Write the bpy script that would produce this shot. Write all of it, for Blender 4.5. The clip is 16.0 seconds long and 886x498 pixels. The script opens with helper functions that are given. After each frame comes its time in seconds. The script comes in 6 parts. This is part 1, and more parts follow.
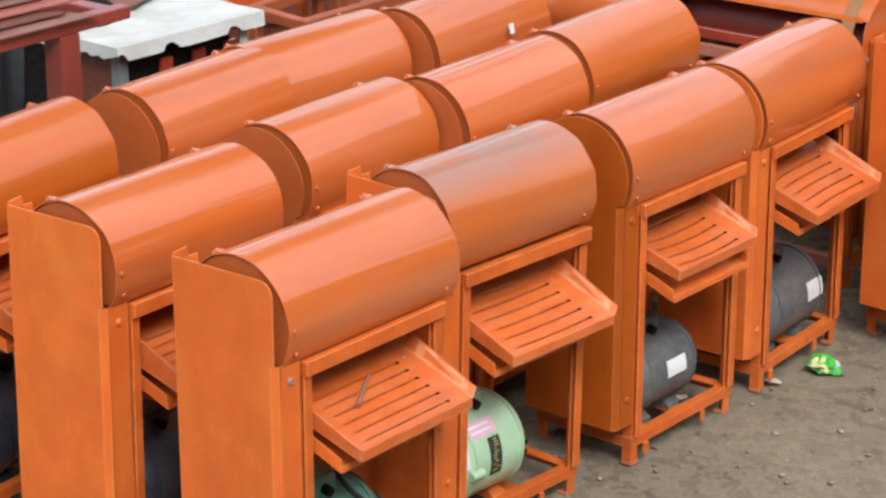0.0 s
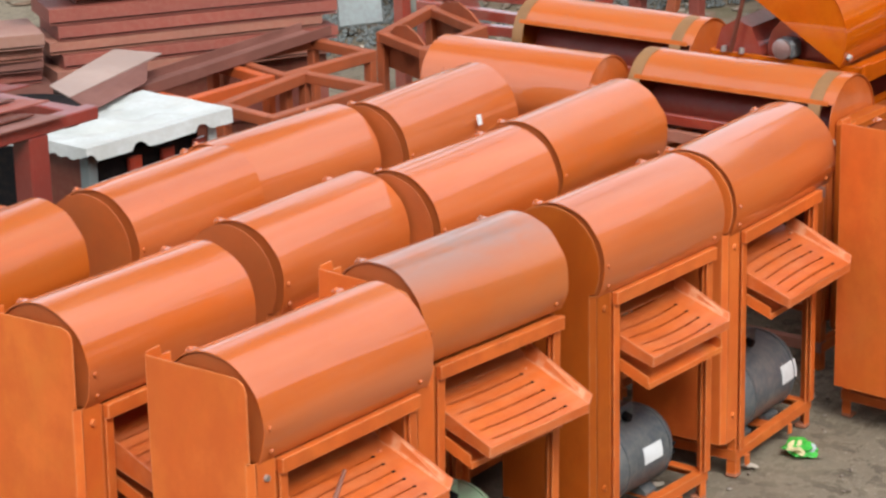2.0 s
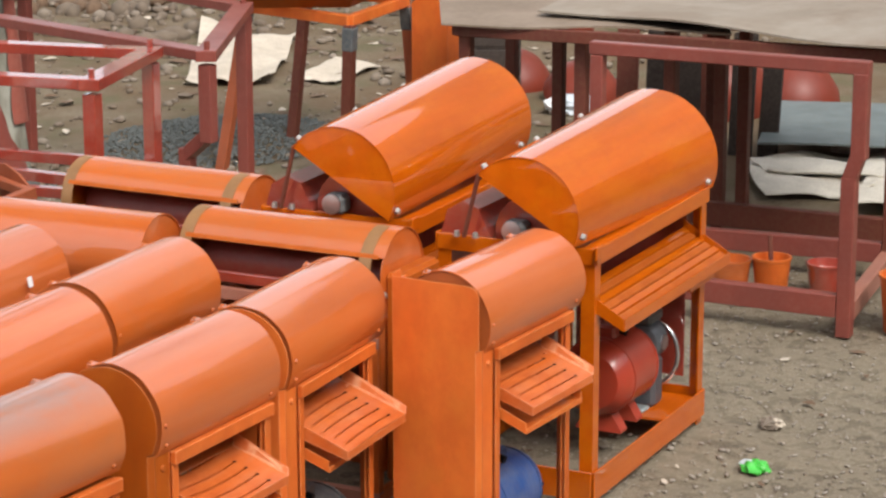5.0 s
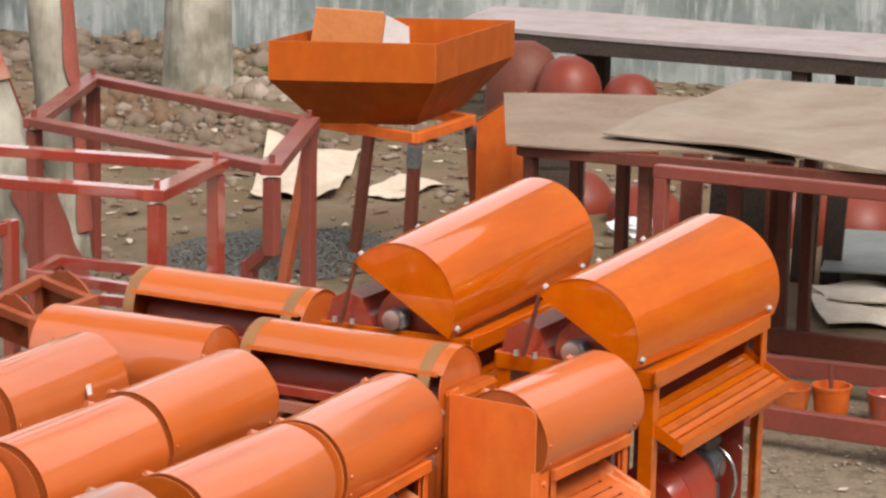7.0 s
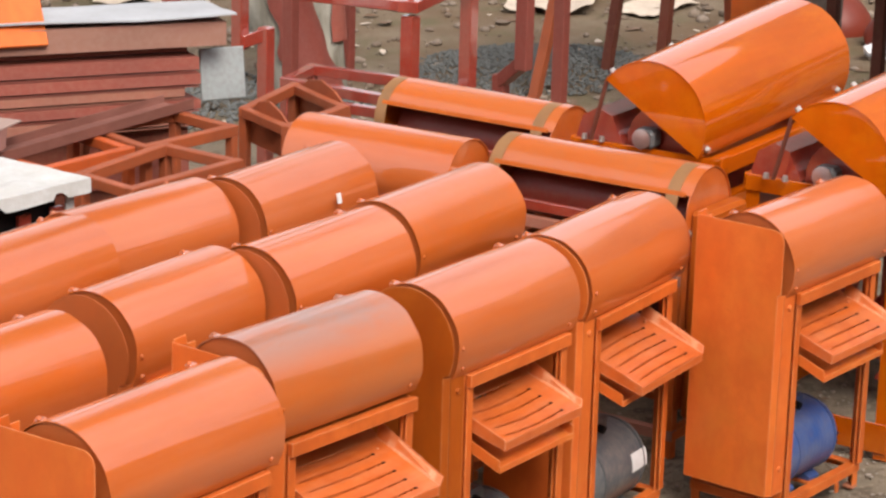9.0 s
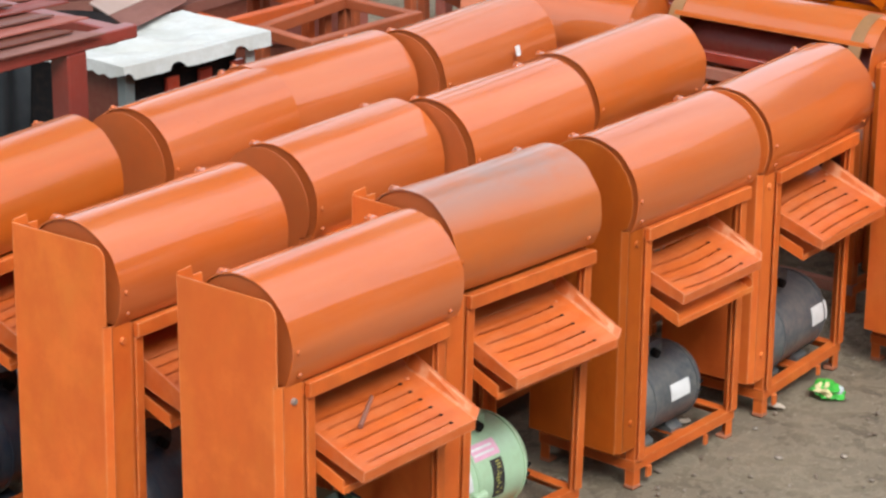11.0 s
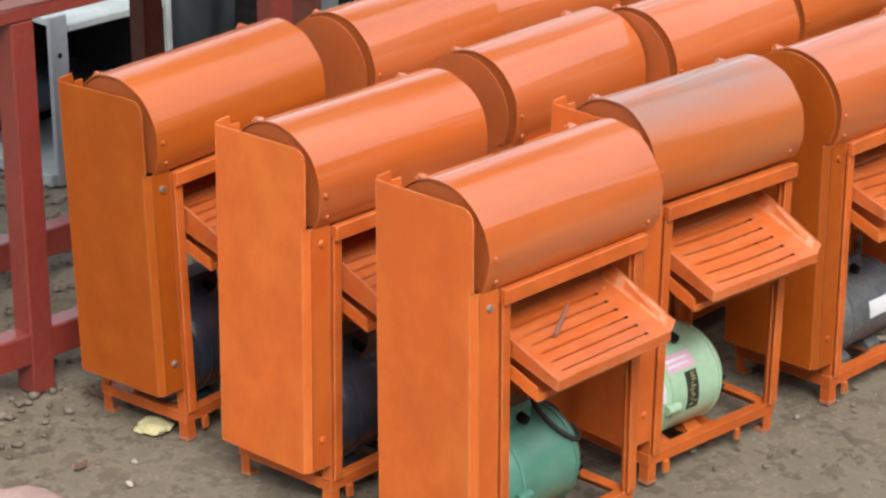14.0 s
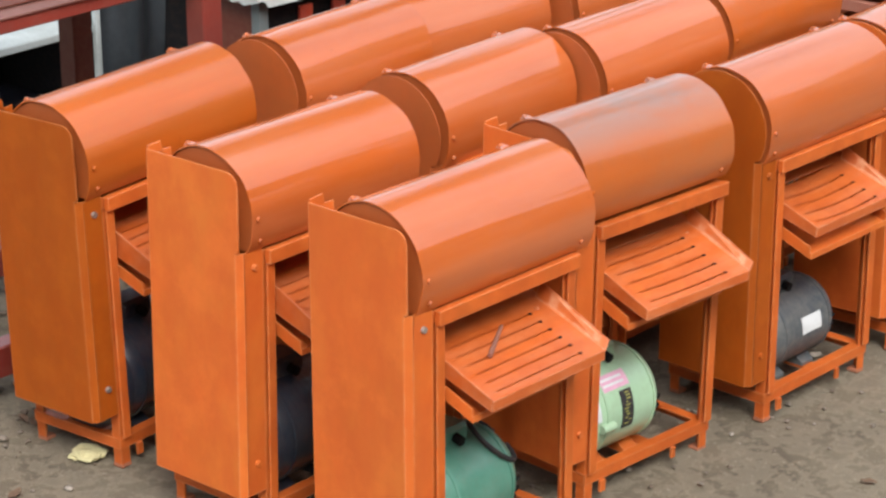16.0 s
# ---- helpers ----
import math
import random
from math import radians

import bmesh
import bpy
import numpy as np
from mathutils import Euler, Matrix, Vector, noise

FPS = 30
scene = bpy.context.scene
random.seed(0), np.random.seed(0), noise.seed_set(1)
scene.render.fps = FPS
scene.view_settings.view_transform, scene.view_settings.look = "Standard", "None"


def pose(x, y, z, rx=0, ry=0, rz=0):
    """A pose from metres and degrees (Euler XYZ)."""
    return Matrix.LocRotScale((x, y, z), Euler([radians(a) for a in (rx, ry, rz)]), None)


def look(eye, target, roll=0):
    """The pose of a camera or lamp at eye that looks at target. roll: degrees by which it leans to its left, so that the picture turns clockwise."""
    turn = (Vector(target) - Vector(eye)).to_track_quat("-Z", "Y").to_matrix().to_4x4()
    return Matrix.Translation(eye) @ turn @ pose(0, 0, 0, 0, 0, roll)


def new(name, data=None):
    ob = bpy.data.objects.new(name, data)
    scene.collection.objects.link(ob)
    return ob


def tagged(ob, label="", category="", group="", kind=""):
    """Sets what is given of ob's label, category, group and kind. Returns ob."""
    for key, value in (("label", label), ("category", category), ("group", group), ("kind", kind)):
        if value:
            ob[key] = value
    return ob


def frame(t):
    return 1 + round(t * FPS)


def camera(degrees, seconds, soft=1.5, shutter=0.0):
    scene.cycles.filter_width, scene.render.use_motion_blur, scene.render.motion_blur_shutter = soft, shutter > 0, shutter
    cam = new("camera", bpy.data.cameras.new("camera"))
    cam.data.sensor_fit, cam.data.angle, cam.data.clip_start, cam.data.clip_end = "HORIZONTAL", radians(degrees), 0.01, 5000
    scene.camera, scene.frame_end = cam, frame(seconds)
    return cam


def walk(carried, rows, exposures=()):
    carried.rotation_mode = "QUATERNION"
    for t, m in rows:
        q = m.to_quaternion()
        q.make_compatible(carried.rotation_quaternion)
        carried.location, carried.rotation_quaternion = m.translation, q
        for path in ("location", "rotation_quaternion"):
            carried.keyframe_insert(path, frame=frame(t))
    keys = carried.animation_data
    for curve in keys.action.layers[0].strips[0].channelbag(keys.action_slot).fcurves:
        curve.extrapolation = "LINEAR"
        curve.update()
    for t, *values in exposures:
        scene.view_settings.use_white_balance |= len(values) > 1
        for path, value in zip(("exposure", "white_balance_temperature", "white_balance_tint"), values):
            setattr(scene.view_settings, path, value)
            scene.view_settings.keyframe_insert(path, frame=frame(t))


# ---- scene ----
# ------------------------------------------------------------ camera
cam = camera(20.5, 16.0, soft=2.5)
EYE = (-3.303, -2.939, 2.455)
PATH = [  # seconds, tilt, lean, heading
    (0.0, 70.514, -0.063, -51.899),
    (0.5, 70.656, -0.135, -51.887),
    (1.0, 71.325, -0.577, -51.956),
    (1.5, 71.818, -0.856, -52.124),
    (2.0, 72.660, -1.244, -52.611),
    (2.5, 73.610, -1.368, -54.024),
    (3.0, 74.488, -1.397, -56.570),
    (3.5, 74.829, -1.219, -59.487),
    (4.0, 75.071, -0.993, -61.827),
    (4.2, 75.121, -0.926, -62.258),
    (6.0, 78.080, 0.980, -64.230),
    (6.3, 78.591, 1.109, -63.989),
    (6.5, 78.850, 1.093, -63.589),
    (7.0, 78.970, 1.163, -61.957),
    (7.5, 77.924, 1.313, -60.190),
    (8.0, 76.682, 1.163, -58.098),
    (8.2, 76.132, 1.281, -57.570),
    (10.3, 72.349, 1.074, -53.729),
    (10.5, 71.855, 0.869, -53.205),
    (11.0, 71.019, 0.412, -51.785),
    (11.5, 70.700, 0.050, -50.724),
    (12.0, 70.479, -0.261, -49.846),
    (12.5, 70.178, -0.375, -48.369),
    (13.0, 69.547, -0.063, -47.115),
    (13.5, 69.053, 0.021, -46.776),
    (14.0, 68.856, 0.003, -46.870),
    (14.5, 68.808, 0.010, -47.000),
    (15.0, 68.914, -0.019, -47.626),
    (15.5, 69.191, -0.112, -48.273),
    (16.0, 69.365, -0.114, -48.539),
]

walk(cam, [(t, pose(*EYE, rx, 0, rz) @ pose(0, 0, 0, 0, 0, lean)) for t, rx, lean, rz in PATH], exposures=((0, 0.73, 6250, 10), (4.2, 0.72, 6350, 10), (6.3, 0.72, 7050, 14), (7.0, 0.72, 7150, 17), (8.2, 0.74, 7150, 21), (10.3, 0.74, 6350, 11), (12, 0.77, 6250, 10), (16, 0.76, 6250, 10)))

# ------------------------------------------------------------ light
SUN_EL, SUN_AZ = radians(46), radians(217)
world = bpy.data.worlds.new("world")
scene.world = world
world.use_nodes = True
wn = world.node_tree
sky = wn.nodes.new("ShaderNodeTexSky")
sky.sky_type, sky.sun_disc = "NISHITA", False
sky.sun_elevation, sky.sun_rotation = SUN_EL, SUN_AZ
sky.air_density, sky.dust_density, sky.ozone_density = 1.0, 4.0, 1.0
cover = wn.nodes.new("ShaderNodeMix")  # an even white cloud cover over the clear sky
cover.data_type = "RGBA"
cover.inputs[0].default_value = 0.7
cover.inputs[7].default_value = (6.0, 6.05, 6.24, 1)
wn.links.new(sky.outputs[0], cover.inputs[6])
wn.links.new(cover.outputs[2], wn.nodes["Background"].inputs[0])
wn.nodes["Background"].inputs[1].default_value = 0.15
sun = new("sun", bpy.data.lights.new("sun", "SUN"))
sun.data.energy, sun.data.angle, sun.data.color = 2.1, radians(26), (1.0, 0.97, 0.93)
sun_dir = Vector((math.sin(SUN_AZ) * math.cos(SUN_EL), math.cos(SUN_AZ) * math.cos(SUN_EL), math.sin(SUN_EL)))
sun.matrix_world = look(sun_dir * 30, (0, 0, 0))


# ------------------------------------------------------------ materials
def nodes_of(name):
    m = bpy.data.materials.new(name)
    m.use_nodes = True
    nt = m.node_tree
    return m, nt, nt.nodes["Principled BSDF"]


def add(nt, kind, **values):
    n = nt.nodes.new(kind)
    for k, v in values.items():
        n.inputs[k].default_value = v
    return n


def noise_tex(nt, scale, detail=4.0, stretch=None, rough=0.55, own=False):
    """Noise in object space; own: every object gets a piece of its own."""
    n = add(nt, "ShaderNodeTexNoise", Scale=scale, Detail=detail, Roughness=rough)
    c = nt.nodes.new("ShaderNodeTexCoord")
    at = c.outputs["Object"]
    if own:
        info, shift = nt.nodes.new("ShaderNodeObjectInfo"), nt.nodes.new("ShaderNodeVectorMath")
        shift.operation = "MULTIPLY_ADD"
        shift.inputs[1].default_value = (37, 61, 23)
        nt.links.new(info.outputs["Random"], shift.inputs[0])
        nt.links.new(at, shift.inputs[2])
        at = shift.outputs[0]
    if stretch:
        mp = add(nt, "ShaderNodeMapping", Scale=stretch)
        nt.links.new(at, mp.inputs[0])
        at = mp.outputs[0]
    nt.links.new(at, n.inputs["Vector"])
    return n.outputs["Fac"]


def ramp(nt, fac, lo, hi, a, b):
    r = nt.nodes.new("ShaderNodeValToRGB")
    r.color_ramp.elements[0].position, r.color_ramp.elements[1].position = lo, hi
    r.color_ramp.elements[0].color, r.color_ramp.elements[1].color = (*a, 1), (*b, 1)
    nt.links.new(fac, r.inputs[0])
    return r.outputs[0]


def mixed(nt, fac, a, b, blend="MIX"):
    m = nt.nodes.new("ShaderNodeMix")
    m.data_type, m.blend_type = "RGBA", blend
    for sock, v in ((0, fac), (6, a), (7, b)):
        if isinstance(v, (int, float)):
            m.inputs[sock].default_value = v
        elif isinstance(v, tuple):
            m.inputs[sock].default_value = (*v, 1)
        else:
            nt.links.new(v, m.inputs[sock])
    return m.outputs[2]


def bump(nt, bsdf, height, strength, dist=0.002):
    b = add(nt, "ShaderNodeBump", Strength=strength, Distance=dist)
    nt.links.new(height, b.inputs["Height"])
    nt.links.new(b.outputs[0], bsdf.inputs["Normal"])


def paint(name, col, rough=0.4, coat=0.0, dirt=(0.16, 0.09, 0.05), amount=0.35, metal=0.0, scale=4.0, stretch=None, relief=0.15, coat_rough=0.14, spec=0.5, warps=0.25, blotch=None, sheen=0.0, coat_ior=1.5, film=None, wear=None):
    """Brushed or sprayed paint: broad uneven coats, fine specks, a little dust."""
    m, nt, b = nodes_of(name)
    broad = noise_tex(nt, scale, 3.0, stretch, own=True)
    fine = noise_tex(nt, scale * 14, 5.0, own=True)
    dark = tuple(c * 0.78 for c in col)
    base = ramp(nt, broad, 0.35, 0.7, dark, col)
    dust = ramp(nt, fine, 0.42, 0.9, (0, 0, 0), (amount,) * 3)
    c = mixed(nt, dust, base, dirt)
    if blotch:
        tone = ramp(nt, noise_tex(nt, 3.7, 6.0, stretch and tuple(0.6 + 0.4 * v for v in stretch), 0.65, True), 0.47, 0.68, (0, 0, 0), (0.75, 0.75, 0.75))
        c = mixed(nt, tone, c, blotch)
    if film:  # thin streaks along the sheet: dust, plus painted sheen on hoods and trays
        colour, most, run = film
        streak = ramp(nt, noise_tex(nt, 5.0, 5.0, run, 0.6, True), 0.4, 0.72, (0, 0, 0), (most,) * 3)
        c = mixed(nt, streak, c, colour)
        bare = ramp(nt, noise_tex(nt, 22.0, 6.0, None, 0.7, True), 0.66, 0.74, (0, 0, 0), (0.5, 0.5, 0.5))
        c = mixed(nt, bare, c, tuple(v * 0.6 for v in col))
    if wear:  # uneven brush coats, and paint rubbed thin along the edges
        brush = ramp(nt, noise_tex(nt, 15.0, 5.0, (1, 1, 0.55), 0.62, True), 0.42, 0.62, (0, 0, 0), (0.55, 0.55, 0.55))
        c = mixed(nt, brush, c, tuple(v * k for v, k in zip(col, (0.76, 0.72, 0.8))))
        pale = ramp(nt, noise_tex(nt, 9.0, 6.0, None, 0.65, True), 0.5, 0.68, (0, 0, 0), (0.5, 0.5, 0.5))
        c = mixed(nt, pale, c, tuple(v * k for v, k in zip(col, (1.03, 1.2, 1.35))))
        round_off, geo, dot = add(nt, "ShaderNodeBevel", Radius=0.006), nt.nodes.new("ShaderNodeNewGeometry"), nt.nodes.new("ShaderNodeVectorMath")
        round_off.samples, dot.operation = 3, "DOT_PRODUCT"
        nt.links.new(round_off.outputs[0], dot.inputs[0])
        nt.links.new(geo.outputs["Normal"], dot.inputs[1])
        rub = ramp(nt, dot.outputs["Value"], 0.8, 0.97, (0.75, 0.75, 0.75), (0, 0, 0))
        gaps = ramp(nt, noise_tex(nt, 26.0, 4.0, None, 0.6, True), 0.36, 0.6, (0.15, 0.15, 0.15), (1, 1, 1))
        c = mixed(nt, mixed(nt, 1.0, rub, gaps, "MULTIPLY"), c, wear)
    info = nt.nodes.new("ShaderNodeObjectInfo")
    hsv = add(nt, "ShaderNodeHueSaturation")
    mr = add(nt, "ShaderNodeMapRange", **{"To Min": 0.94, "To Max": 1.06})
    nt.links.new(info.outputs["Random"], mr.inputs["Value"])
    nt.links.new(mr.outputs[0], hsv.inputs["Value"])
    nt.links.new(c, hsv.inputs["Color"])
    nt.links.new(hsv.outputs[0], b.inputs["Base Color"])
    rr = ramp(nt, broad, 0.3, 0.75, (min(rough + 0.14, 1),) * 3, (rough,) * 3)
    nt.links.new(rr, b.inputs["Roughness"])
    b.inputs["Metallic"].default_value = metal
    b.inputs["Coat Weight"].default_value, b.inputs["Coat Roughness"].default_value = coat, coat_rough
    b.inputs["Specular IOR Level"].default_value, b.inputs["Coat IOR"].default_value = spec, coat_ior
    b.inputs["Sheen Weight"].default_value, b.inputs["Sheen Roughness"].default_value = sheen, 0.45
    b.inputs["Sheen Tint"].default_value = (1, 0.86, 0.82, 1)
    warp = add(nt, "ShaderNodeBump", Strength=warps, Distance=0.006)
    nt.links.new(noise_tex(nt, 6.0, 1.0, own=True), warp.inputs["Height"])
    bump(nt, b, fine, relief)
    nt.links.new(warp.outputs[0], b.inputs["Normal"].links[0].from_node.inputs["Normal"])
    nt.links.new(warp.outputs[0], b.inputs["Coat Normal"])
    return m


# film here colours in both dust and the hoods' long sheen streaks
ORANGE = paint("orange_enamel", coat=1.0, coat_ior=1.75, coat_rough=0.09, warps=0.12, relief=0.08, col=(0.53, 0.113, 0.017), blotch=(0.47, 0.113, 0.019), rough=0.42, spec=0.1, dirt=(0.42, 0.11, 0.04), amount=0.3, scale=3.0, stretch=(0.35, 4, 4), film=((0.5, 0.165, 0.07), 0.45, (0.3, 2.2, 2.2)))
ORANGE_FLAT = paint("brushed_orange_enamel", (0.7, 0.14, 0.022), 0.48, blotch=(0.57, 0.135, 0.018), coat=0.25, coat_rough=0.22, spec=0.2, dirt=(0.44, 0.09, 0.018), amount=0.3, scale=2.4, stretch=(1.6, 1.6, 0.8), film=((0.63, 0.2, 0.035), 0.5, (1.1, 1.1, 0.5)), wear=(0.66, 0.28, 0.11))
ORANGE_FRAME = paint("orange_frame_enamel", (0.63, 0.125, 0.018), 0.45, coat=0.2, spec=0.2, blotch=(0.6, 0.155, 0.03), dirt=(0.33, 0.1, 0.03), amount=0.45, scale=9, film=((0.36, 0.1, 0.02), 0.45, (2, 2, 2)), wear=(0.66, 0.28, 0.11))
# pale streaks paint worn enamel and reflected sky together
ORANGE_TRAY = paint("worn_sheen_orange_tray_enamel", (0.6, 0.118, 0.017), 0.42, coat=0.35, coat_rough=0.2, spec=0.3, blotch=(0.57, 0.15, 0.04), dirt=(0.42, 0.13, 0.05), amount=0.35, scale=4, stretch=(0.6, 5, 5), film=((0.55, 0.2, 0.09), 0.45, (0.8, 6, 6)), wear=(0.66, 0.33, 0.18))
ORANGE_BRIGHT = paint("bright_orange_enamel", coat=1.0, coat_ior=1.75, coat_rough=0.04, spec=0.03, blotch=(0.53, 0.122, 0.002), col=(0.55, 0.1, 0.001), rough=0.5, dirt=(0.37, 0.062, 0.004), amount=0.35, scale=2.2, stretch=(0.5, 6, 6), warps=0.05, relief=0.05, film=((0.47, 0.115, 0.006), 0.35, (0.4, 3, 3)))
ORANGE_RUST = paint("rusty_orange_enamel", (0.42, 0.085, 0.006), 0.45, blotch=(0.33, 0.075, 0.007), dirt=(0.26, 0.075, 0.012), amount=0.4, spec=0.2, scale=3, stretch=(3, 3, 0.7), wear=(0.5, 0.2, 0.07))
ORANGE_DUSTY = paint("dusty_orange_enamel", coat=1.0, coat_ior=1.58, coat_rough=0.15, warps=0.15, spec=0.3, col=(0.53, 0.112, 0.01), rough=0.42, dirt=(0.34, 0.12, 0.045), amount=0.3, scale=2.2, stretch=(0.5, 2.5, 2.5), film=((0.42, 0.14, 0.045), 0.5, (0.4, 2, 2)))
ORANGE_DEEP = paint("deep_orange_enamel", coat=0.9, coat_ior=1.55, coat_rough=0.16, spec=0.3, col=(0.46, 0.094, 0.008), rough=0.4, dirt=(0.36, 0.1, 0.014), amount=0.3, scale=3, stretch=(0.5, 4, 4), film=((0.42, 0.125, 0.025), 0.5, (0.4, 3, 3)))
ORANGE_DIRTY = paint("soiled_orange_enamel", (0.5, 0.085, 0.014), 0.45, dirt=(0.2, 0.08, 0.04), amount=0.5, scale=7)
MOTOR_RED = paint("glossy_red_motor_enamel", (0.46, 0.05, 0.022), 0.3, coat=0.5, blotch=(0.34, 0.045, 0.025), amount=0.25)
CAST_GREY = paint("oily_grey_cast_iron", (0.13, 0.145, 0.16), 0.35, metal=0.3, dirt=(0.05, 0.045, 0.04), blotch=(0.06, 0.066, 0.075), amount=0.5)
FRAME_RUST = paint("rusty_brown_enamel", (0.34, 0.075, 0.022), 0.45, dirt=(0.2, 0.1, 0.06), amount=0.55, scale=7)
BROWN_SHEET = paint("brown_primed_sheet", (0.33, 0.17, 0.12), 0.5, blotch=(0.25, 0.11, 0.08), dirt=(0.34, 0.22, 0.18), amount=0.5, scale=3, stretch=(0.6, 3, 3))
PRIMER = paint("red_oxide_primer", (0.34, 0.036, 0.017), 0.36, blotch=(0.25, 0.045, 0.03), coat=1.0, coat_ior=2.3, coat_rough=0.06, warps=0.05, relief=0.05, dirt=(0.3, 0.12, 0.08), amount=0.4)
WELD = paint("scorched_weld_enamel", (0.27, 0.13, 0.045), 0.45, dirt=(0.13, 0.1, 0.05), amount=0.6, scale=14)
# darker orange that holds the shade at the hood ends in its colour
END_PLATE = paint("shade_toned_orange_enamel", (0.42, 0.09, 0.016), 0.45, dirt=(0.24, 0.07, 0.02), amount=0.4, blotch=(0.35, 0.085, 0.018), film=((0.3, 0.085, 0.02), 0.4, (2, 2, 2)))
# red primer darkened to hold the shade the covers lie in
DOME_RED = paint("shade_dark_red_primer", (0.19, 0.028, 0.013), 0.4, dirt=(0.14, 0.05, 0.03), blotch=(0.14, 0.025, 0.014), amount=0.4, spec=0.4)
DAUB = paint("worn_orange_red_daub", (0.42, 0.1, 0.05), 0.6, blotch=(0.4, 0.26, 0.2), dirt=(0.4, 0.36, 0.3), amount=0.6, scale=5)
PRIMER_DULL = paint("dull_dusty_red_primer", (0.22, 0.045, 0.03), 0.5, coat=0.3, coat_ior=1.5, coat_rough=0.2, dirt=(0.26, 0.14, 0.1), amount=0.25, blotch=(0.17, 0.04, 0.028))
ORANGE_PALE = paint("pale_orange_sheet", (0.66, 0.26, 0.09), 0.5, amount=0.3)
DARK_STEEL = paint("dark_blued_steel", (0.018, 0.022, 0.025), 0.4, dirt=(0.06, 0.065, 0.065), amount=0.4, scale=3, film=((0.05, 0.06, 0.07), 0.5, (3, 3, 0.5)))
PINK_CLOTH = paint("dusty_pink_cloth", (0.42, 0.28, 0.25), 0.85, amount=0.4, scale=8)
SACK = paint("pale_torn_sacking", (0.74, 0.7, 0.6), 0.85, amount=0.4, scale=6)
PRIMER_DEEP = paint("deep_red_primer", (0.2, 0.028, 0.017), 0.4, dirt=(0.15, 0.08, 0.05), amount=0.4)
PRIMER_TABLE = paint("worn_dark_red_table_primer", (0.25, 0.034, 0.022), 0.4, coat=0.4, coat_ior=1.5, coat_rough=0.12, blotch=(0.18, 0.035, 0.026), dirt=(0.24, 0.11, 0.08), amount=0.35)
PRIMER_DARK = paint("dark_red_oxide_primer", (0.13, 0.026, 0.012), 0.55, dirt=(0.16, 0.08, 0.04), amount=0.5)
PRIMER_FADED = paint("faded_pinkish_red_primer", (0.31, 0.08, 0.055), 0.5, dirt=(0.33, 0.17, 0.12), amount=0.5, film=((0.2, 0.07, 0.055), 0.5, (0.5, 3, 3)))
PRIMER_BROWN = paint("brown_red_primer", (0.19, 0.075, 0.055), 0.5, blotch=(0.25, 0.11, 0.085), dirt=(0.12, 0.05, 0.04), amount=0.4, stretch=(0.5, 3, 3))
DUSTY_SHEET = paint("dusty_brown_grey_sheet", (0.4, 0.3, 0.255), 0.55, blotch=(0.33, 0.225, 0.18), dirt=(0.3, 0.19, 0.15), amount=0.4, scale=3)
LID_WHITE = paint("chalky_white_lid_enamel", (0.62, 0.66, 0.645), 0.5, blotch=(0.36, 0.375, 0.35), dirt=(0.36, 0.34, 0.3), amount=0.4, scale=6, spec=0.3, film=((0.42, 0.42, 0.37), 0.6, (1, 1.6, 1)))
PRIMER_PALE = paint("faded_red_oxide_primer", (0.35, 0.135, 0.087), 0.55, dirt=(0.33, 0.2, 0.14), amount=0.6, film=((0.24, 0.1, 0.075), 0.5, (0.5, 3, 3)))
WORN = paint("worn_bare_foot", (0.42, 0.15, 0.075), 0.7, amount=0.5, scale=12)
WHITE = paint("chalky_white_paint", (0.5, 0.55, 0.535), 0.55, dirt=(0.26, 0.25, 0.22), amount=0.5, scale=7, blotch=(0.3, 0.32, 0.295), spec=0.2)
PALE_BOARD = paint("dusty_pale_board", (0.38, 0.345, 0.35), 0.8, blotch=(0.27, 0.23, 0.22), dirt=(0.24, 0.2, 0.17), amount=0.5, scale=1.5)
STONE = paint("pale_stone", (0.25, 0.21, 0.165), 0.9, blotch=(0.16, 0.125, 0.09), amount=0.5, scale=20)
CHIP = paint("bleached_stone_chip", (0.36, 0.32, 0.265), 0.9, amount=0.4, scale=20)
CLOD = paint("earth_clod", (0.18, 0.142, 0.105), 0.95, amount=0.4, scale=15)
GRAVEL = paint("blue_grey_gravel", (0.12, 0.14, 0.135), 0.9, amount=0.5, scale=20)
LEAF_DRY = paint("dry_yellow_leaf", (0.68, 0.62, 0.33), 0.7, amount=0.3, scale=30)
LEAF_BROWN = paint("dry_brown_leaf", (0.16, 0.1, 0.06), 0.8, amount=0.3, scale=30)
LEAF_GREEN = paint("green_leaf", (0.05, 0.12, 0.03), 0.55, amount=0.3, scale=30)
WRAPPER = paint("bright_green_wrapper", (0.06, 0.5, 0.06), 0.3, amount=0.1, scale=20)
WRAPPER_DULL = paint("dusty_green_plastic", (0.05, 0.2, 0.09), 0.4, amount=0.3, scale=20)
CLOTH = paint("pale_sack_cloth", (0.58, 0.51, 0.41), 0.85, amount=0.5, scale=5)
PLASTIC = paint("pale_blue_plastic", (0.6, 0.66, 0.7), 0.35, amount=0.2, scale=12)
GREY_SHEET = paint("grey_galvanised_sheet", (0.36, 0.42, 0.42), 0.45, amount=0.4, metal=0.3)
GREY_PALE = paint("pale_grey_sheet", (0.43, 0.47, 0.49), 0.5, dirt=(0.3, 0.28, 0.26), amount=0.4, scale=3)
GALVANISED = paint("dull_galvanised_sheet", (0.17, 0.21, 0.21), 0.5, amount=0.4, metal=0.2)
STEEL = paint("bare_steel", (0.55, 0.52, 0.48), 0.35, metal=0.8, amount=0.3, scale=30)
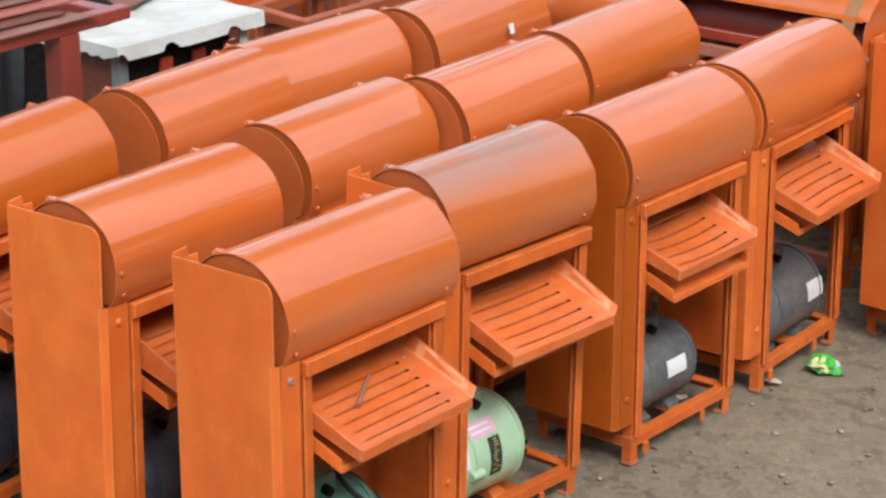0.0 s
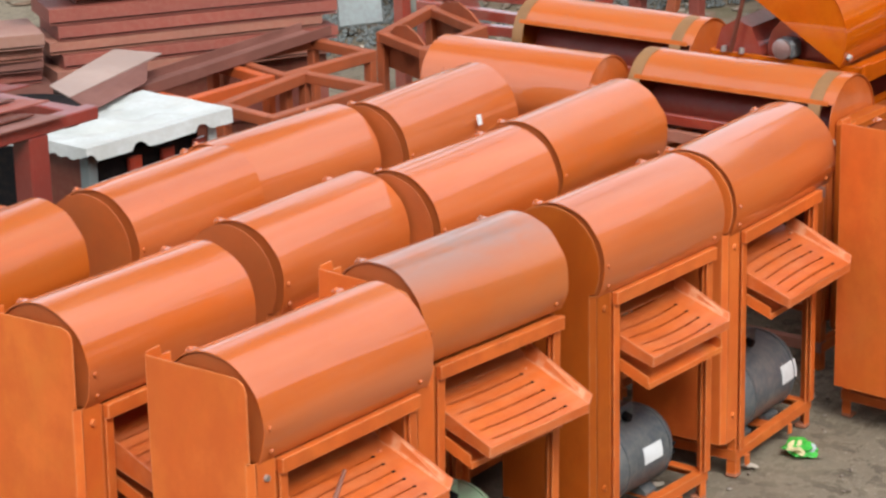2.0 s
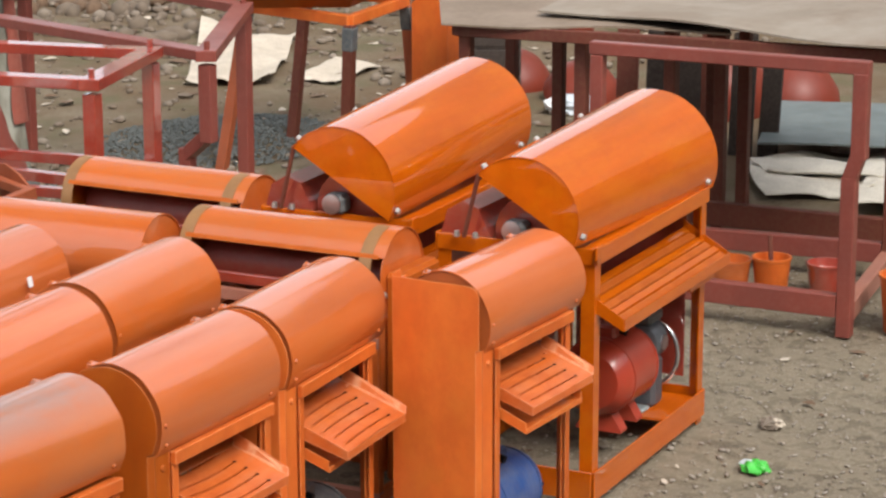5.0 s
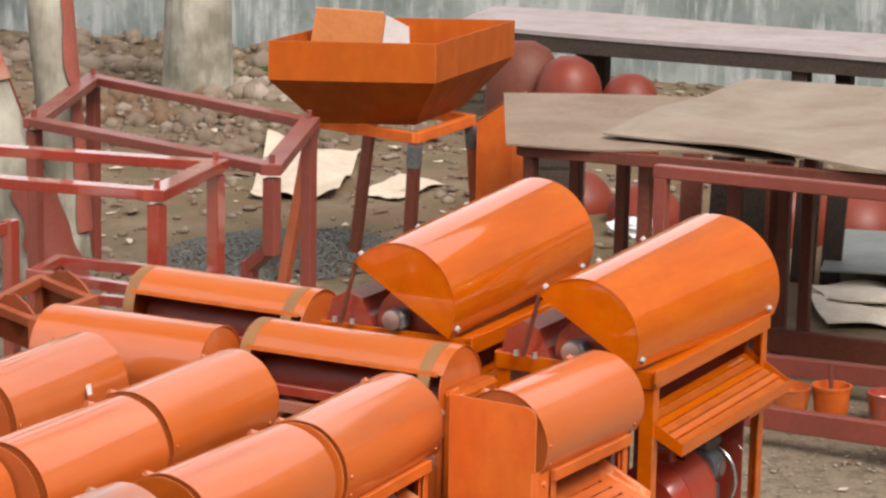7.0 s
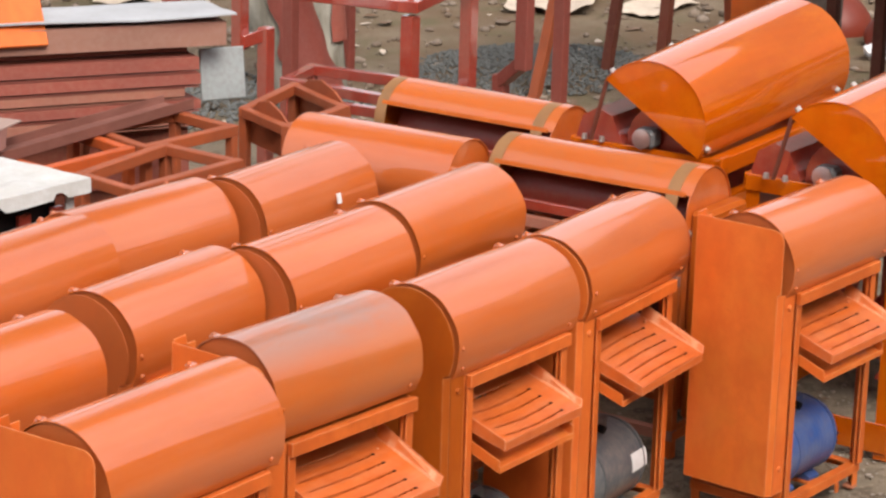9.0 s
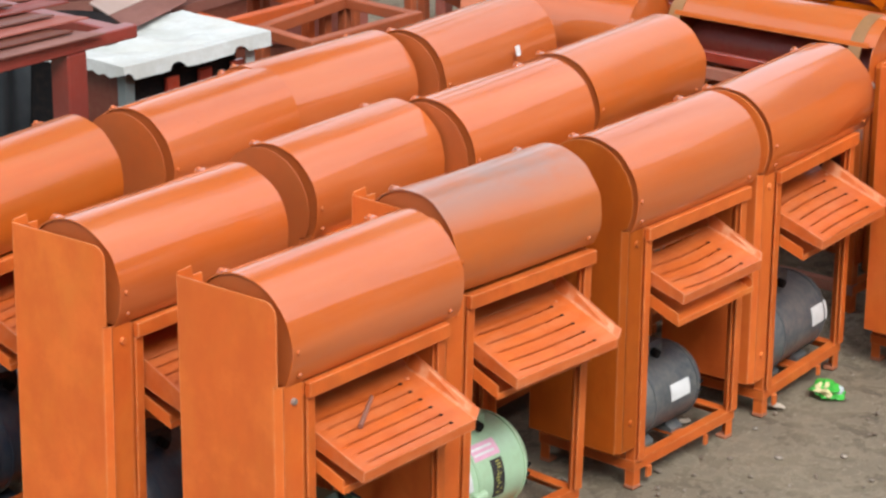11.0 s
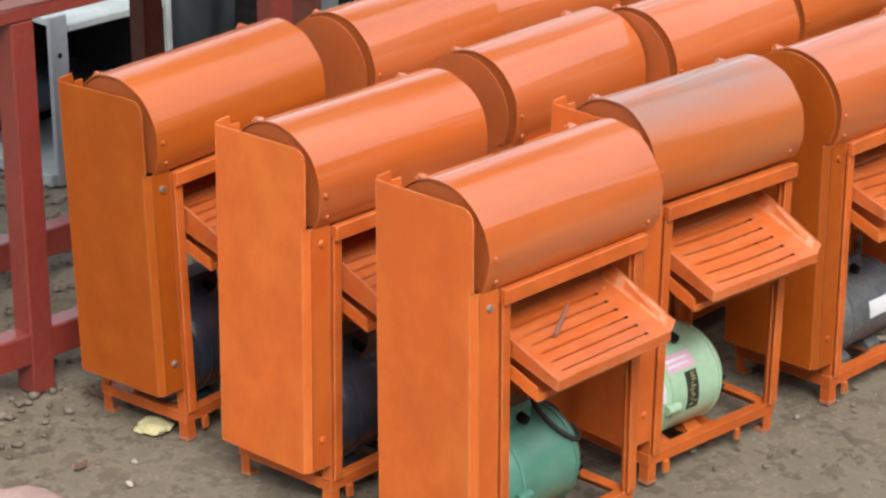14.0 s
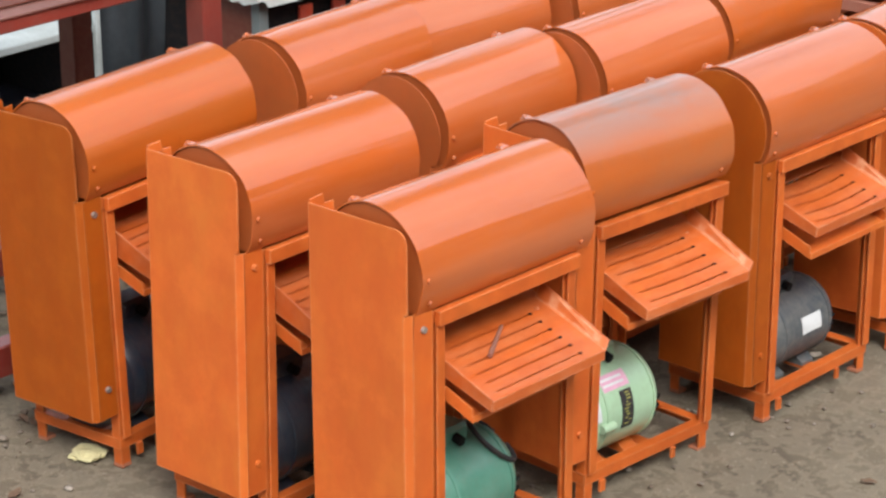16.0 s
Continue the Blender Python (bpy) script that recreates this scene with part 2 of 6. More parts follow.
# black plastic; also colours in the dark inside cases, holes and slots
BLACK = paint("black_plastic_and_shade", (0.007, 0.007, 0.008), 0.6, amount=0.1, spec=0.15)
RUBBER = paint("black_rubber", (0.02, 0.02, 0.022), 0.6, amount=0.3)
MOTOR_GREY = paint("dark_grey_motor_enamel", (0.07, 0.085, 0.096), 0.4, dirt=(0.26, 0.23, 0.19), amount=0.55, film=((0.2, 0.19, 0.17), 0.4, (2, 2, 2)))
MOTOR_MINT = paint("mint_green_motor_enamel", (0.4, 0.6, 0.39), 0.3, coat=0.5, amount=0.2, film=((0.33, 0.42, 0.27), 0.35, (2, 2, 2)))
MOTOR_TEAL = paint("teal_green_motor_enamel", (0.075, 0.25, 0.175), 0.33, coat=0.4, amount=0.25, film=((0.2, 0.34, 0.27), 0.4, (2, 2, 2)))
MOTOR_BLUE = paint("blue_motor_enamel", (0.022, 0.07, 0.24), 0.35, amount=0.3, film=((0.2, 0.22, 0.26), 0.35, (2, 2, 2)))
MOTOR_BLACK = paint("navy_black_motor_enamel", (0.014, 0.02, 0.034), 0.3, coat=0.4, amount=0.25, film=((0.05, 0.07, 0.085), 0.4, (2, 2, 2)))
PAPER = paint("white_paper_label", (0.72, 0.74, 0.74), 0.6, amount=0.2)
PINK = paint("pink_paper_label", (0.75, 0.42, 0.55), 0.6, amount=0.2)
PLYWOOD = paint("weathered_plywood", (0.235, 0.175, 0.125), 0.7, blotch=(0.15, 0.105, 0.07), dirt=(0.28, 0.225, 0.165), amount=0.6, scale=2.5)
PLYWOOD_PALE = paint("sun_bleached_plywood", (0.26, 0.215, 0.165), 0.8, blotch=(0.19, 0.14, 0.1), dirt=(0.13, 0.1, 0.07), amount=0.35, scale=1.2, film=((0.33, 0.295, 0.245), 0.5, (0.5, 0.8, 1)))
YELLOW_INK = paint("olive_yellow_printing", (0.34, 0.33, 0.08), 0.6, amount=0.3)
CHROME = paint("bright_bent_steel", (0.7, 0.7, 0.7), 0.2, metal=0.9, amount=0.2)
DARK_WOOD = paint("dark_weathered_wood", (0.038, 0.026, 0.02), 0.8, dirt=(0.1, 0.08, 0.065), amount=0.5, stretch=(8, 1, 8))
WOOD = paint("weathered_grey_wood", (0.33, 0.26, 0.22), 0.8, dirt=(0.15, 0.1, 0.08), amount=0.7, stretch=(1, 8, 8))

# browned enamel; grey along the crown paints dust and sky sheen together
ORANGE_DUST_SHEEN = ORANGE_DUSTY.copy()
ORANGE_DUST_SHEEN.name = "stained_orange_enamel"
nt = ORANGE_DUST_SHEEN.node_tree
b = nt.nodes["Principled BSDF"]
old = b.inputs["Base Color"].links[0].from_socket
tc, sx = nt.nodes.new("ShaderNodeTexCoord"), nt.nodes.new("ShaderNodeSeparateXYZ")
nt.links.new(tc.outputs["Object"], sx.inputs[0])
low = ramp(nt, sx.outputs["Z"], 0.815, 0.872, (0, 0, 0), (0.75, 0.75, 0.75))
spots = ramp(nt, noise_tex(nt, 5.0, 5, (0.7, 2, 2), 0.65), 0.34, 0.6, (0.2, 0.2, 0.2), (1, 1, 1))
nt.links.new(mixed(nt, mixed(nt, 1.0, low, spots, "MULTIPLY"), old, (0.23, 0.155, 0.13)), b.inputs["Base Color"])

m, nt, b = nodes_of("bare_earth")
SOIL = m
n1, n2, n3, n4 = noise_tex(nt, 0.9, 6), noise_tex(nt, 13, 8, rough=0.7), noise_tex(nt, 70, 6, rough=0.75), noise_tex(nt, 3.2, 7, rough=0.65)
c = ramp(nt, n1, 0.35, 0.68, (0.13, 0.105, 0.0695), (0.205, 0.17, 0.114))
c = mixed(nt, ramp(nt, n4, 0.47, 0.6, (0, 0, 0), (0.7, 0.7, 0.7)), c, (0.1, 0.0792, 0.0528))
c = mixed(nt, ramp(nt, n2, 0.52, 0.6, (0, 0, 0), (0.7, 0.7, 0.7)), c, (0.08, 0.0634, 0.0422))
c = mixed(nt, ramp(nt, n2, 0.48, 0.4, (0, 0, 0), (0.5, 0.5, 0.5)), c, (0.28, 0.236, 0.165))
c = mixed(nt, ramp(nt, n3, 0.57, 0.66, (0, 0, 0), (0.75, 0.75, 0.75)), c, (0.34, 0.294, 0.211))
tc, sx = nt.nodes.new("ShaderNodeTexCoord"), nt.nodes.new("ShaderNodeSeparateXYZ")
nt.links.new(tc.outputs["Object"], sx.inputs[0])
lo = nt.nodes.new("ShaderNodeMapRange")
for k, v in (("From Min", 4.6), ("From Max", 7.5)):
    lo.inputs[k].default_value = v
nt.links.new(sx.outputs["X"], lo.inputs["Value"])
patch = ramp(nt, noise_tex(nt, 1.6, 6), 0.35, 0.6, (0.45, 0.45, 0.45), (1, 1, 1))
c = mixed(nt, mixed(nt, 1.0, lo.outputs[0], patch, "MULTIPLY"), c, (0.13, 0.0851, 0.044))
c = mixed(nt, mixed(nt, 1.0, lo.outputs[0], ramp(nt, noise_tex(nt, 2.6, 6), 0.5, 0.64, (0, 0, 0), (0.75, 0.75, 0.75)), "MULTIPLY"), c, (0.1, 0.0911, 0.0405))
nt.links.new(c, b.inputs["Base Color"])
b.inputs["Roughness"].default_value = 0.95
bump(nt, b, mixed(nt, 0.45, n2, n3), 1.0, 0.014)

m, nt, b = nodes_of("stained_plaster")
PLASTER = m
n1, n2, n3 = noise_tex(nt, 1.1, 6), noise_tex(nt, 9, 6), noise_tex(nt, 2.2, 6, (1, 3.5, 0.45), 0.65)
c = ramp(nt, n1, 0.36, 0.62, (0.15, 0.195, 0.19), (0.33, 0.385, 0.38))
c = mixed(nt, ramp(nt, n3, 0.49, 0.62, (0, 0, 0), (0.8, 0.8, 0.8)), c, (0.45, 0.5, 0.51))
c = mixed(nt, ramp(nt, n2, 0.52, 0.75, (0, 0, 0), (0.55, 0.55, 0.55)), c, (0.12, 0.14, 0.125))
nt.links.new(c, b.inputs["Base Color"])
b.inputs["Roughness"].default_value = 0.9
bump(nt, b, n2, 0.4, 0.01)

m, nt, b = nodes_of("grey_concrete")
CONCRETE = m
n1, n2 = noise_tex(nt, 0.8, 6), noise_tex(nt, 9, 6)
c = ramp(nt, n1, 0.35, 0.65, (0.17, 0.16, 0.145), (0.25, 0.237, 0.22))
nt.links.new(c, b.inputs["Base Color"])
b.inputs["Roughness"].default_value = 0.9
bump(nt, b, n2, 0.4, 0.01)

m, nt, b = nodes_of("mossy_bark")
BARK = m
n1, n2 = noise_tex(nt, 2.5, 5), noise_tex(nt, 14, 6, (1, 1, 0.25))
c = ramp(nt, n1, 0.38, 0.65, (0.18, 0.175, 0.135), (0.42, 0.42, 0.36))
c = mixed(nt, ramp(nt, n2, 0.5, 0.7, (0, 0, 0), (0.6, 0.6, 0.6)), c, (0.09, 0.075, 0.05))
nt.links.new(c, b.inputs["Base Color"])
b.inputs["Roughness"].default_value = 0.95
bump(nt, b, n2, 0.8, 0.02)


# ------------------------------------------------------------ mesh helpers
def part(name, bm, material, parent=None, label="", smooth=0.0):
    me = bpy.data.meshes.new(name)
    bmesh.ops.recalc_face_normals(bm, faces=bm.faces)
    bm.to_mesh(me)
    bm.free()
    me.materials.append(material)
    if smooth:
        me.polygons.foreach_set("use_smooth", [True] * len(me.polygons))
        me.set_sharp_from_angle(angle=radians(smooth))
    ob = new(name, me)
    ob.parent = parent
    if label:
        tagged(ob, label)
    return ob


def thing(name, m, label, category, group=""):
    ob = new(name)
    ob.matrix_world = m
    ob.empty_display_size = 0.1
    return tagged(ob, label, category, group)


def box(x0, x1, y0, y1, z0, z1, r=0.0, bm=None):
    bm = bm or bmesh.new()
    vs = bmesh.ops.create_cube(bm, size=1.0)["verts"]
    for v in vs:
        v.co = Vector(((x0 + x1) / 2 + v.co.x * (x1 - x0), (y0 + y1) / 2 + v.co.y * (y1 - y0), (z0 + z1) / 2 + v.co.z * (z1 - z0)))
    if r:
        es = list({e for v in vs for e in v.link_edges})
        bmesh.ops.bevel(bm, geom=es, offset=r, segments=1, affect="EDGES")
    return bm


def prism(pts, depth, axis, start, bm=None):
    """A flat outline (two coordinates a point) drawn out along an axis."""
    bm = bm or bmesh.new()

    def put(p, d):
        return {"x": (d, p[0], p[1]), "y": (p[0], d, p[1]), "z": (p[0], p[1], d)}[axis]

    a = [bm.verts.new(put(p, start)) for p in pts]
    b = [bm.verts.new(put(p, start + depth)) for p in pts]
    bm.faces.new(a)
    bm.faces.new(b[::-1])
    for i in range(len(pts)):
        j = (i + 1) % len(pts)
        bm.faces.new((a[i], a[j], b[j], b[i]))
    return bm


def beam(p, q, u, v, a=0.03, t=0.004, bm=None):
    """A steel angle bar from p to q: its outer edge on the line, flanges along u and v."""
    bm = bm or bmesh.new()
    p, q, u, v = (Vector(c) for c in (p, q, u, v))
    shape = ((0, 0), (a, 0), (a, t), (t, t), (t, a), (0, a))
    ends = [[bm.verts.new(e + u * s[0] + v * s[1]) for s in shape] for e in (p, q)]
    bm.faces.new(ends[0])
    bm.faces.new(ends[1][::-1])
    for i in range(6):
        j = (i + 1) % 6
        bm.faces.new((ends[0][i], ends[0][j], ends[1][j], ends[1][i]))
    return bm


def bar(p, q, w, h=None, up=(0, 0, 1), bm=None, r=0.0):
    """A square or flat bar centred on the line from p to q."""
    bm = bm or bmesh.new()
    p, q = Vector(p), Vector(q)
    d = (q - p).normalized()
    up = Vector(up)
    if abs(d.dot(up)) > 0.98:
        up = Vector((1, 0, 0))
    s = d.cross(up).normalized()
    n = s.cross(d)
    h = h or w
    ends = [[bm.verts.new(e + s * i * w / 2 + n * j * h / 2) for i, j in ((-1, -1), (1, -1), (1, 1), (-1, 1))] for e in (p, q)]
    fs = [bm.faces.new(ends[0]), bm.faces.new(ends[1][::-1])]
    for i in range(4):
        j = (i + 1) % 4
        fs.append(bm.faces.new((ends[0][i], ends[0][j], ends[1][j], ends[1][i])))
    if r:
        bmesh.ops.bevel(bm, geom=list({e for f in fs for e in f.edges}), offset=r, segments=1, affect="EDGES")
    return bm


def rod(p, q, r, seg=12, r2=None, bm=None):
    bm = bm or bmesh.new()
    p, q = Vector(p), Vector(q)
    made = bmesh.ops.create_cone(bm, cap_ends=True, segments=seg, radius1=r, radius2=r if r2 is None else r2, depth=(q - p).length)
    m = Matrix.Translation((p + q) / 2) @ (q - p).to_track_quat("Z", "Y").to_matrix().to_4x4()
    bmesh.ops.transform(bm, matrix=m, verts=made["verts"])
    return bm


def lathe(profile, seg, axis_m, bm=None):
    """Turns (radius, along) pairs round the local z axis of axis_m."""
    bm = bm or bmesh.new()
    rings = []
    for r, a in profile:
        rings.append([bm.verts.new(axis_m @ Vector((max(r, 1e-4) * math.cos(k * math.tau / seg), max(r, 1e-4) * math.sin(k * math.tau / seg), a))) for k in range(seg)])
    for s, e in zip(rings, rings[1:]):
        for k in range(seg):
            j = (k + 1) % seg
            bm.faces.new((s[k], s[j], e[j], e[k]))
    bm.faces.new(rings[0])
    bm.faces.new(rings[-1][::-1])
    return bm


def bolt(p, axis, r=0.008, h=0.007, bm=None):
    p = Vector(p)
    return rod(p, p + Vector(axis) * h, r, 8, r * 0.8, bm)


def arc_shell(yc, zc, r, a0, a1, x0, x1, thick=0.003, seg=36, wave=0.0, seed=0, r_end=None, rise=0.0):
    """A curved sheet round the x axis, angles in degrees from +y, counterclockwise seen from +x."""
    bm = bmesh.new()
    nx = 9
    grid = []
    for rad in (r, r - thick):
        rows = []
        for i in range(nx):
            x = x0 + (x1 - x0) * i / (nx - 1)
            row = []
            for k in range(seg + 1):
                a = radians(a0 + (a1 - a0) * k / seg)
                f = i / (nx - 1)
                rr = rad + ((r_end or r) - r) * f + wave * noise.noise(Vector((x * 1.6 + seed, math.cos(a) * 2.6, math.sin(a) * 2.6)))
                row.append(bm.verts.new((x, yc + rr * math.cos(a), zc + rise * f + rr * math.sin(a))))
            rows.append(row)
        grid.append(rows)
    for s in (0, 1):
        for i in range(nx - 1):
            for k in range(seg):
                g = grid[s]
                bm.faces.new((g[i][k], g[i + 1][k], g[i + 1][k + 1], g[i][k + 1]))
    for i in (0, nx - 1):
        for k in range(seg):
            bm.faces.new((grid[0][i][k], grid[0][i][k + 1], grid[1][i][k + 1], grid[1][i][k]))
    for k in (0, seg):
        for i in range(nx - 1):
            bm.faces.new((grid[0][i][k], grid[0][i + 1][k], grid[1][i + 1][k], grid[1][i][k]))
    return bm


def tube(pts, r, seg=8):
    """One smooth hose through the points."""
    bm = bmesh.new()
    rings = []
    for i, p in enumerate(pts):
        d = (pts[min(i + 1, len(pts) - 1)] - pts[max(i - 1, 0)]).normalized()
        u = d.orthogonal().normalized() if i == 0 else (u - d * u.dot(d)).normalized()
        v = d.cross(u)
        rings.append([bm.verts.new(p + (u * math.cos(k) + v * math.sin(k)) * r) for k in np.linspace(0, math.tau, seg, endpoint=False)])
    for a, b in zip(rings, rings[1:]):
        for k in range(seg):
            bm.faces.new((a[k], a[(k + 1) % seg], b[(k + 1) % seg], b[k]))
    bm.faces.new(rings[0]), bm.faces.new(rings[-1][::-1])
    return bm


X, Y, Z = Vector((1, 0, 0)), Vector((0, 1, 0)), Vector((0, 0, 1))
AXIS_X = Matrix.Rotation(radians(90), 4, "Y")


# ------------------------------------------------------------ ground and far walls
def steps(lo, hi, near0, near1, fine, coarse):
    out, v = [], lo
    while v < hi:
        out.append(v)
        v += fine if near0 <= v < near1 else coarse
    return out + [hi]


bm = bmesh.new()
gx, gy = steps(-400, 400, -4, 20, 0.12, 22), steps(-400, 400, -4, 14, 0.12, 22)
grid = []
for x in gx:
    row = []
    for y in gy:
        z = 0.006 * noise.noise(Vector((x * 2.2, y * 2.2, 0))) - 0.006
        if x > 8:
            z += 0.03 * min(x - 8, 4) / 4 * noise.noise(Vector((x * 1.3, y * 1.3, 4)))
        row.append(bm.verts.new((x, y, z)))
    grid.append(row)
for i in range(len(gx) - 1):
    for j in range(len(gy) - 1):
        bm.faces.new((grid[i][j], grid[i + 1][j], grid[i + 1][j + 1], grid[i][j + 1]))
tagged(part("ground", bm, SOIL, smooth=180), "bare trodden brown earth yard with scattered grit", "ground", kind="structure")

wall = part("wall_back", box(-0.15, 0.15, -14, 14, -0.1, 2.2), PLASTER)
wall.matrix_world = pose(15.35, 5.0, 0, 0, 0, 2)
tagged(wall, "stained grey-green plaster yard wall", "wall", kind="structure")

# unseen walls, added to cut low sky and shape the hood reflections
for name, m, dims, label in (
    ("added_wall_rear", pose(-6.6, -6.2, 0, 0, 0, 43), (0.3, 20, 5.4), "unseen grey wall added to block low sky"),
    ("added_wall_side", pose(10.0, -6.8, 0, 0, 0, 90), (0.3, 30, 4.0), "unseen grey wall added to block low sky"),
    ("added_wall_far", pose(18.2, -4.5, 0), (0.3, 19, 10.0), "unseen tall grey wall added to darken hood reflections"),
    ("added_wall_left", pose(-2.0, 13.0, 0, 0, 0, 70), (0.3, 24, 2.4), "unseen wall added to close the yard"),
):
    ob = part(name, box(-dims[0] / 2, dims[0] / 2, -dims[1] / 2, dims[1] / 2, -0.1, dims[2]), CONCRETE)
    ob.matrix_world = m
    tagged(ob, label, "wall", kind="structure")


# ------------------------------------------------------------ electric motors
def motor(parent, x0, x1, y, z, r, paint_mat, label, plates=(), handle=False, fan=False, ribs=0.0015, base=0.047, lugs=False, knob=False, foot_mat=None):
    """A foot-mounted motor lying along x: ribbed or smooth drum, end bells, tie lugs, terminal box, labels."""
    seg = 36
    n = x1 - x0
    prof = [(r * 0.3, 0), (r * 0.72, 0.004), (r * 0.95, n * 0.1), (r, n * 0.2)]
    for i in range(9):
        a = n * (0.24 + 0.06 * i)
        prof += [(r * 1.0, a), (r * (1 - ribs), a + n * 0.012), (r * (1 - ribs), a + n * 0.03), (r, a + n * 0.042)]
    prof += [(r, n * 0.78), (r * 0.97, n * 0.83), (r * 0.9, n * 0.885), (r * 0.78, n * 0.935), (r * 0.6, n * 0.97), (r * 0.35, n * 0.993), (r * 0.1, n)]
    mo = part("motor", lathe(prof, seg, Matrix.Translation((x0, y, z)) @ AXIS_X), paint_mat, parent, label, smooth=40)
    part("shaft", rod((x0 - 0.05, y, z), (x0, y, z), r * 0.14, 12), STEEL, mo)
    low = max(z - r * 0.86, base + 0.012)
    part("motor_foot", prism([(y - r * 0.62, base), (y + r * 0.62, base), (y + r * 0.62, base + 0.008), (y + r * 0.3, low), (y - r * 0.3, low), (y - r * 0.62, base + 0.008)], n * 0.16, "x", x0 + n * 0.2), foot_mat or paint_mat, mo)
    part("motor_foot", prism([(y - r * 0.62, base), (y + r * 0.62, base), (y + r * 0.62, base + 0.008), (y + r * 0.3, low), (y - r * 0.3, low), (y - r * 0.62, base + 0.008)], n * 0.16, "x", x0 + n * 0.62), foot_mat or paint_mat, mo)
    tb = part("terminal_box", box(x0 + n * 0.3, x0 + n * 0.62, y - r * 0.3, y + r * 0.3, z + r * 0.9, z + r * 1.28, 0.008), paint_mat, mo)
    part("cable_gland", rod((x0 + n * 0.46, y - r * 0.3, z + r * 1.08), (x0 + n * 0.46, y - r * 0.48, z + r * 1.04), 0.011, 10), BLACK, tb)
    for f in (0.21, 0.8):
        part("seam_ring", lathe([(r * 0.97, -0.004), (r * 1.022, -0.003), (r * 1.022, 0.003), (r * 0.97, 0.004)], seg, Matrix.Translation((x0 + n * f, y, z)) @ AXIS_X), paint_mat, mo, smooth=40)
    if knob:
        part("end_knob", lathe([(r * 0.2, 0), (r * 0.2, 0.012), (r * 0.13, 0.016), (r * 0.15, 0.026), (r * 0.08, 0.034)], 14, Matrix.Translation((x1 - 0.006, y, z)) @ AXIS_X), paint_mat, mo, smooth=40)
    else:
        part("end_knob", rod((x1 - 0.004, y, z), (x1 + 0.012, y, z), r * 0.18, 12, r * 0.12), paint_mat, mo)
    if lugs:
        for q in (112, 186, 262, 335):
            c = Vector((x0 + n * 0.2, y + r * 1.02 * math.cos(radians(q)), z + r * 1.02 * math.sin(radians(q))))
            part("tie_lug", rod(c - X * 0.02, c + X * 0.02, r * 0.1, 10), paint_mat, mo, smooth=40)
    for i in range(7):
        q = radians(178 + 14 * i)
        c = Vector((x0 + n * 0.9, y + r * 0.885 * math.cos(q), z + r * 0.885 * math.sin(q)))
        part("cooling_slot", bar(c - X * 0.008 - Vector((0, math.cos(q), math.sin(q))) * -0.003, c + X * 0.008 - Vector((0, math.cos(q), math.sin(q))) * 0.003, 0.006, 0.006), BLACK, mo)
    for mat, xa, xb, a0, a1, name in plates:
        pl = part(name, arc_shell(y, z, r * 1.012, a0, a1, x0 + n * xa, x0 + n * xb, 0.002, 8), mat, mo)
        if name == "rating_plate":
            rng = random.Random(5)
            for k in range(11):
                q, w = a0 + (a1 - a0) * (0.06 + 0.08 * k), rng.uniform(0.12, 0.4)
                u = rng.uniform(0.15, 0.8 - w)
                part("print_bar", arc_shell(y, z, r * 1.02, q, q + (a1 - a0) * 0.035, x0 + n * (xa + (xb - xa) * u), x0 + n * (xa + (xb - xa) * (u + w)), 0.0015, 2), YELLOW_INK, pl)
        elif mat is PINK:
            for k in range(2):
                q = a0 + (a1 - a0) * (0.25 + 0.35 * k)
                part("print_bar", arc_shell(y, z, r * 1.02, q, q + (a1 - a0) * 0.15, x0 + n * (xa + (xb - xa) * 0.12), x0 + n * (xa + (xb - xa) * 0.85), 0.0015, 3), PAPER, pl)
    if handle:
        pts = [Vector((x1 - 0.055 + 0.045 * math.cos(a), y - r * 0.45 + 0.05 * math.sin(a), z + r * 0.78 + 0.03 * math.sin(a) - 0.025 * math.cos(a))) for a in np.linspace(0.6, math.tau, 15)]
        part("cable_loop", tube(pts, 0.006), RUBBER, mo, smooth=60)
    if fan:
        cover = part("fan_cover", lathe([(0.015, 0.004), (r * 0.8, 0.0), (r * 0.97, 0.008), (r * 1.02, 0.02), (r * 1.02, 0.05), (r * 0.94, 0.055)], 28, Matrix.Translation((x0 - 0.03, y, z)) @ AXIS_X), paint_mat, mo, smooth=40)
        part("cover_rim", lathe([(r * 1.0, 0.012), (r * 1.035, 0.014), (r * 1.035, 0.022), (r * 1.0, 0.024)], 28, Matrix.Translation((x0 - 0.03, y, z)) @ AXIS_X), STEEL, cover, smooth=40)
        for i in range(8):
            a = i * math.tau / 8
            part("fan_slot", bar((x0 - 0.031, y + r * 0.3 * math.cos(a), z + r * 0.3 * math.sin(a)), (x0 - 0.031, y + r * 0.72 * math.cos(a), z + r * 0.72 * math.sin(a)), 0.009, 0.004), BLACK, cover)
    return mo


